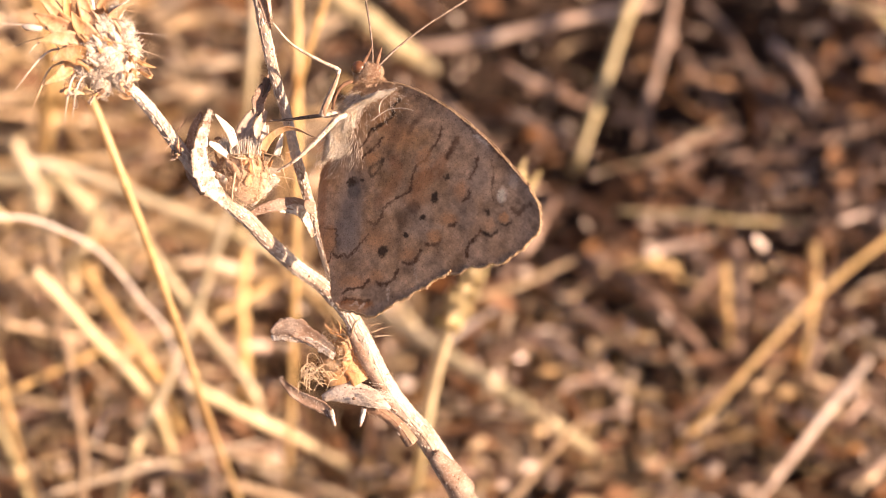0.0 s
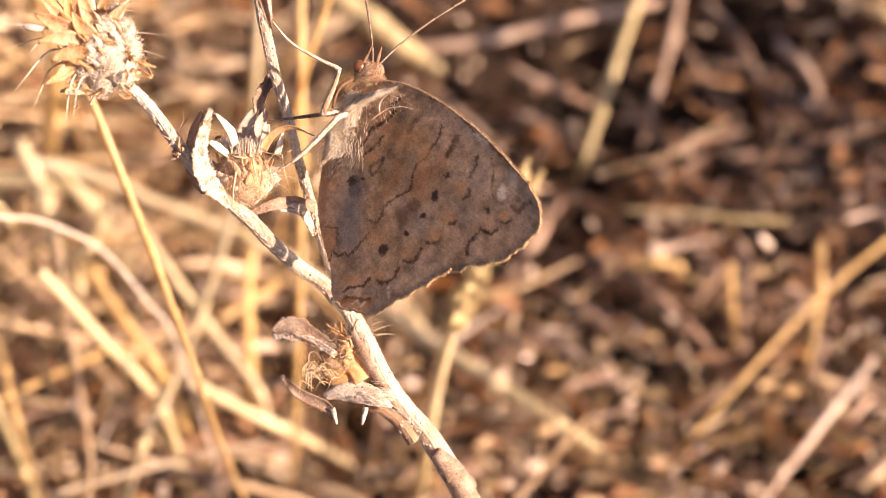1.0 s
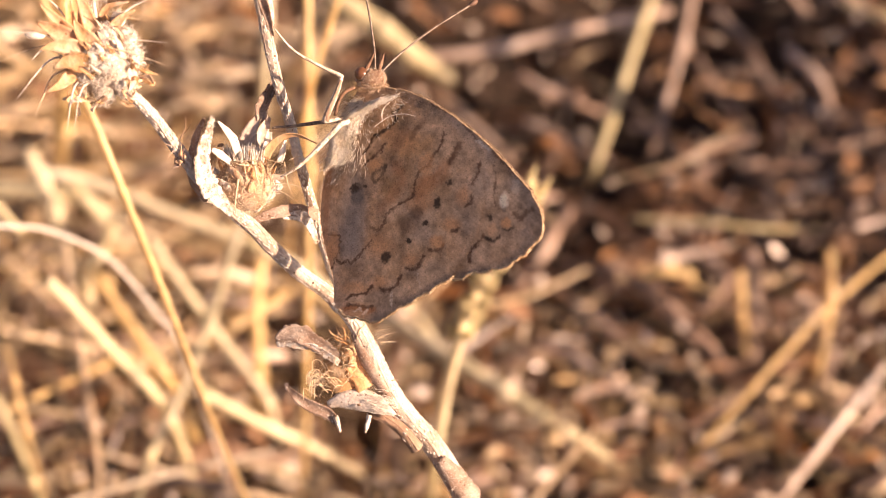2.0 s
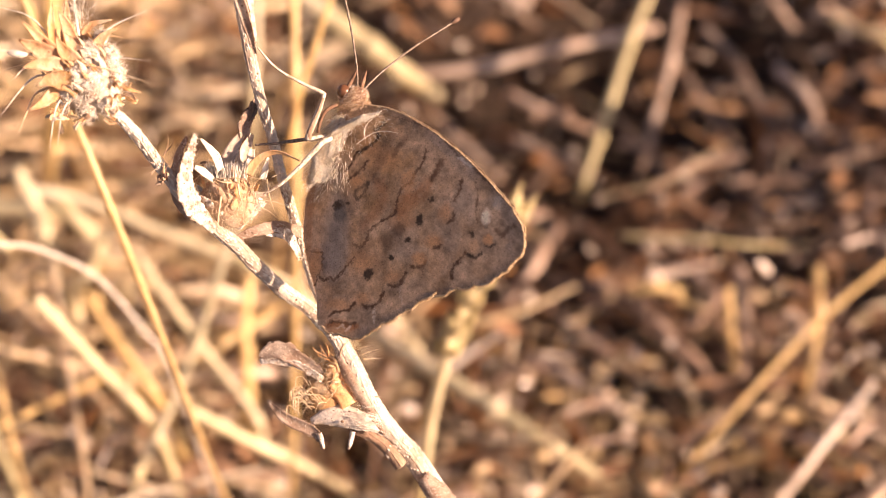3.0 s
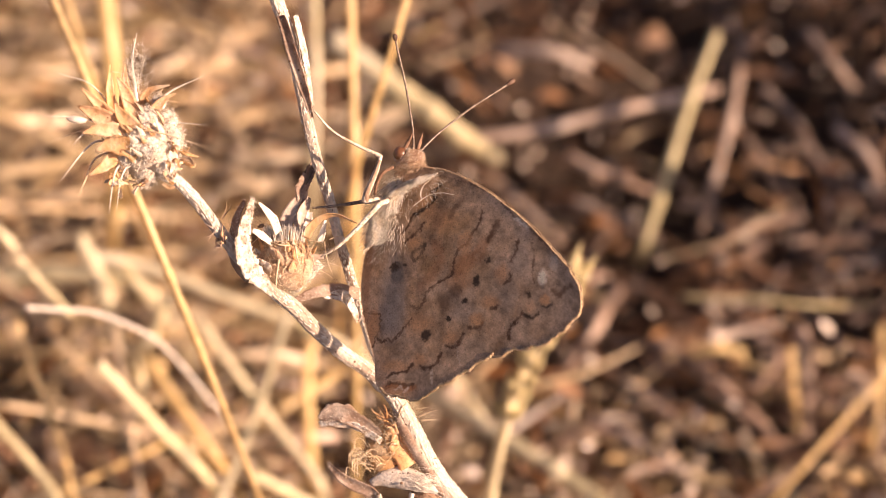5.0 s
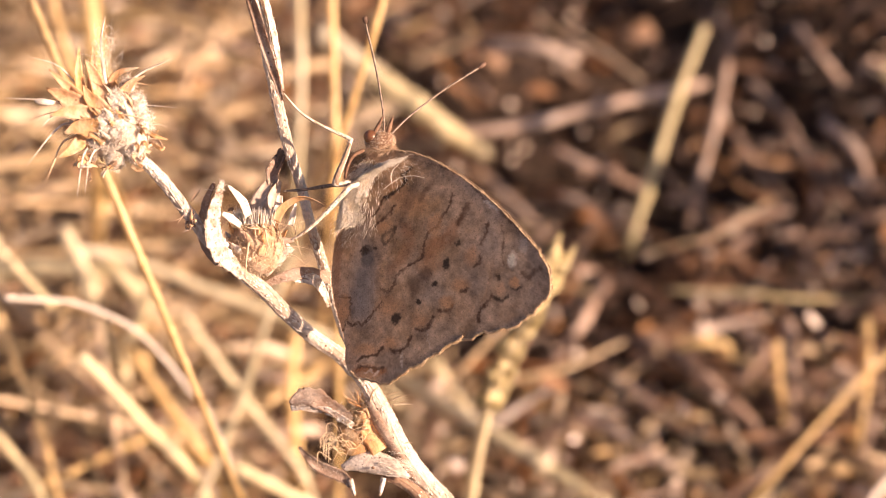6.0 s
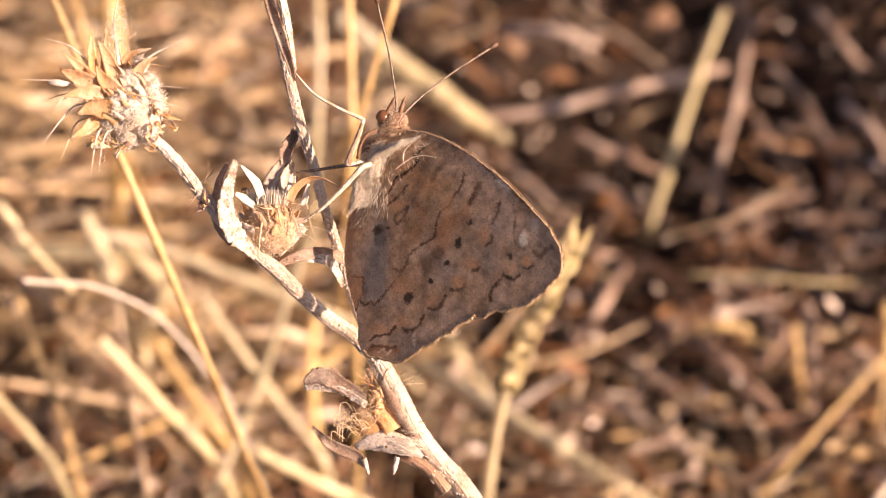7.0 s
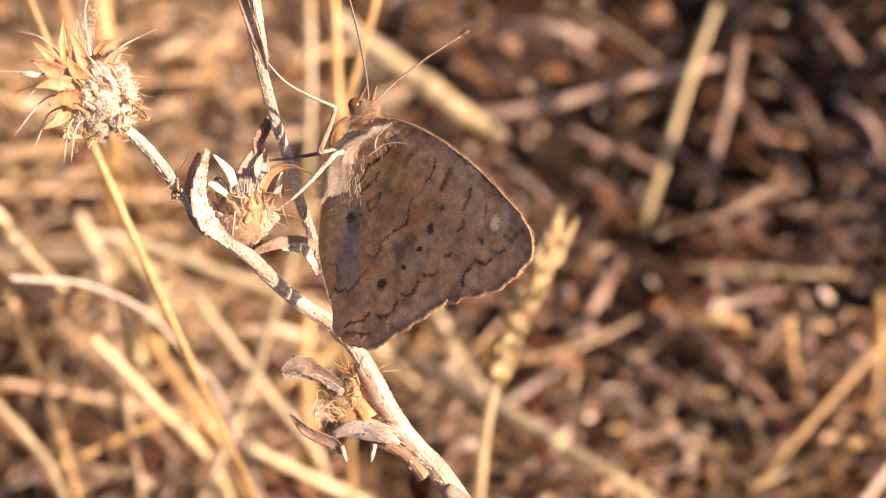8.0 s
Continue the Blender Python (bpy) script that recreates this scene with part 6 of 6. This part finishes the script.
straw([(-0.0592, 0.1667, 0.0600), (-0.0635, 0.1668, 0.0500), (-0.0675, 0.1701, 0.0400), (-0.0720, 0.1800, -0.005)], 0.0014, STRAW, "short pale blade of dry grass", seed=26)
straw([(-0.0647, 0.1608, 0.0500), (-0.0546, 0.1465, 0.0450), (-0.0471, 0.1402, 0.0350), (-0.0400, 0.1450, -0.005)], 0.0012, GOLD, "tan straw lying among dry grass", "straw", "loose straws", seed=24, category="straw")
straw([(-0.0418, 0.1366, 0.0400), (-0.0290, 0.1365, 0.0300), (-0.0206, 0.1402, 0.0200), (-0.0100, 0.1500, 0.0)], 0.0010, STRAW, "pale straw lying low in the grass", "straw", "loose straws", seed=25, category="straw")
straw([(-0.0800, 0.1900, 0.0520), (-0.0676, 0.1883, 0.0500), (-0.0444, 0.1806, 0.0450), (-0.0302, 0.1776, 0.0400), (-0.0200, 0.1792, 0.0300), (-0.0080, 0.1900, 0.0)], 0.0012, STRAW, "pale straw lying across the grass", "straw", "loose straws", seed=19, category="straw")
straw([(-0.1058, 0.1954, 0.0400), (-0.0847, 0.1925, 0.0450), (-0.0693, 0.1930, 0.0400), (-0.0600, 0.2050, 0.0)], 0.0022, STRAW, "thick pale straw lying far back", "straw", "loose straws", seed=22, category="straw")
straw([(-0.0799, 0.1866, 0.0600), (-0.0755, 0.1794, 0.0550), (-0.0720, 0.1707, 0.0500), (-0.0690, 0.1800, 0.0)], 0.0017, STRAW, "short thick straw in the grass", "straw", "loose straws", seed=23, category="straw")
straw([(-0.0769, 0.1218, 0.0500), (-0.0628, 0.1371, 0.0450), (-0.0572, 0.1561, 0.0300), (-0.0540, 0.1700, 0.0)], 0.0006, GOLD, "thin golden straw lying low", "straw", "loose straws", seed=28, category="straw")
straw([(-0.0409, 0.1615, 0.0300), (-0.0307, 0.1716, 0.0300), (-0.0222, 0.1892, 0.0200), (-0.0150, 0.2000, 0.0)], 0.0009, GOLD, "golden straw lying low", "straw", "loose straws", seed=29, category="straw")


# seed spike that stands between the butterfly and the litter
def build_seed_spike():
    stalk = [(0.0038, 0.1461, -0.006), (0.0042, 0.0964, 0.0617), (0.0059, 0.0885, 0.0887), (0.0081, 0.0860, 0.1039), (0.0105, 0.0854, 0.1141), (0.0138, 0.0846, 0.1240), (0.0173, 0.0872, 0.1306), (0.0196, 0.0897, 0.1335)]
    p = curve(stalk, 8)
    t = thing("seed_spike", p[0], "pale yellow grass with a narrow seed spike", "grass")
    part("stalk", Geo().tube(p, spread([0.0011, 0.001, 0.0007, 0.0004], len(p)), 8), STRAW, t)
    rnd = random.Random(8)
    q = p[24:]
    for i in range(44):
        k = int(i / 44 * (len(q) - 1))
        d = (q[k + 1] - q[k]).normalized()
        o = Matrix.Rotation(i * 2.4 + rnd.uniform(-0.4, 0.4), 3, d) @ d.orthogonal().normalized()
        a = q[k] + o * 0.0005
        e = a + (d * 1.0 + o * 0.42).normalized() * rnd.uniform(0.0034, 0.005)
        m = a.lerp(e, 0.45) + o * 0.0006
        w = 0.0010 * (1 - 0.4 * i / 44)
        c = curve([a, m, e], 4)
        part("spikelet", Geo().tube(c, [w * s for s in spread([0.35, 0.9, 1.0, 0.8, 0.5, 0.1], len(c))], 8, 0.08, 0.7, i), SPIKE, t)


build_seed_spike()


# pale grit and husks that glint in the sun
def pebble(p, r, seed):
    rnd = random.Random(seed)
    c = Vector(p)
    c.z = float(relief(c.x, c.y)) + 0.012
    g = Geo().lump(c, [Vector((r, 0, 0)), Vector((0, r * rnd.uniform(0.7, 1), 0)), Vector((0, 0, r * 0.8))], 7, 9, 0.2, seed)
    solid("pebble", g, PEBBLE, c, "small pale pebble lying on the litter", "pebble", "pebbles")


for i, p in enumerate([(0.0487, 0.2146, 0.01), (0.0393, 0.2106, 0.01), (0.0563, 0.1705, 0.01), (0.0726, 0.2298, 0), (0.0181, 0.1449, 0.02), (0.1017, 0.2494, 0.01), (0.0883, 0.2818, 0), (0.1122, 0.2230, 0), (0.0175, 0.2843, 0.01), (0.0990, 0.2737, 0), (0.1141, 0.3147, 0), (0.0468, 0.3071, 0), (0.0843, 0.3276, 0), (0.0936, 0.3147, 0), (0.0019, 0.1593, 0.01)]):
    pebble(p, 0.0016 + 0.0004 * (i % 3), i)


# tufts of dry grass added out of view to cast shade on the hollow
def build_tussock(x, y, seed, count, spread_m, tall):
    base = Vector((x, y, float(relief(x, y))))
    t = thing("shade_tussock", base, "unseen tuft of plumed dry grass, added to shade the hollow", "grass", "grass tussocks")
    rnd = random.Random(seed)
    for i in range(count):
        a, r = rnd.uniform(0, 6.283), spread_m * rnd.random() ** 0.5
        root = base + Vector((math.cos(a) * r, math.sin(a) * r, -0.006))
        out = Vector((math.cos(a), math.sin(a), 0)) * rnd.uniform(0.02, 0.3)
        h = tall * rnd.uniform(0.8, 1.1)
        p = curve([root, root + Vector((0, 0, h * 0.5)) + out * h * 0.3, root + Vector((0, 0, h)) + out * h], 6)
        part("grass_blade", Geo().tube(p, spread([0.0007, 0.0007, 0.0007, 0.0008, 0.004, 0.006, 0.004, 0.0008], len(p)), 6, 0.3, 0.8, i), STRAW, t)


build_tussock(0.26, 0.200, 2, 2, 0.04, 0.165)
build_tussock(0.265, 0.235, 3, 5, 0.05, 0.18)


def motions():
    """The thin golden grass stem nods a little in the breeze; everything else is still."""
    x, y, z = golden.location
    sway = ((0.0, 0.32), (0.5, 0.24), (1.0, 0.2), (2.5, -0.16), (3.0, 0.03), (3.5, 0.0), (4.0, 0.08), (4.5, 0.0), (6.0, -0.16), (6.5, -0.26), (7.0, -0.2), (7.5, -0.42), (8.0, -0.42))
    walk(golden, [(t, pose(x, y, z, 0, a, 0)) for t, a in sway])


motions()
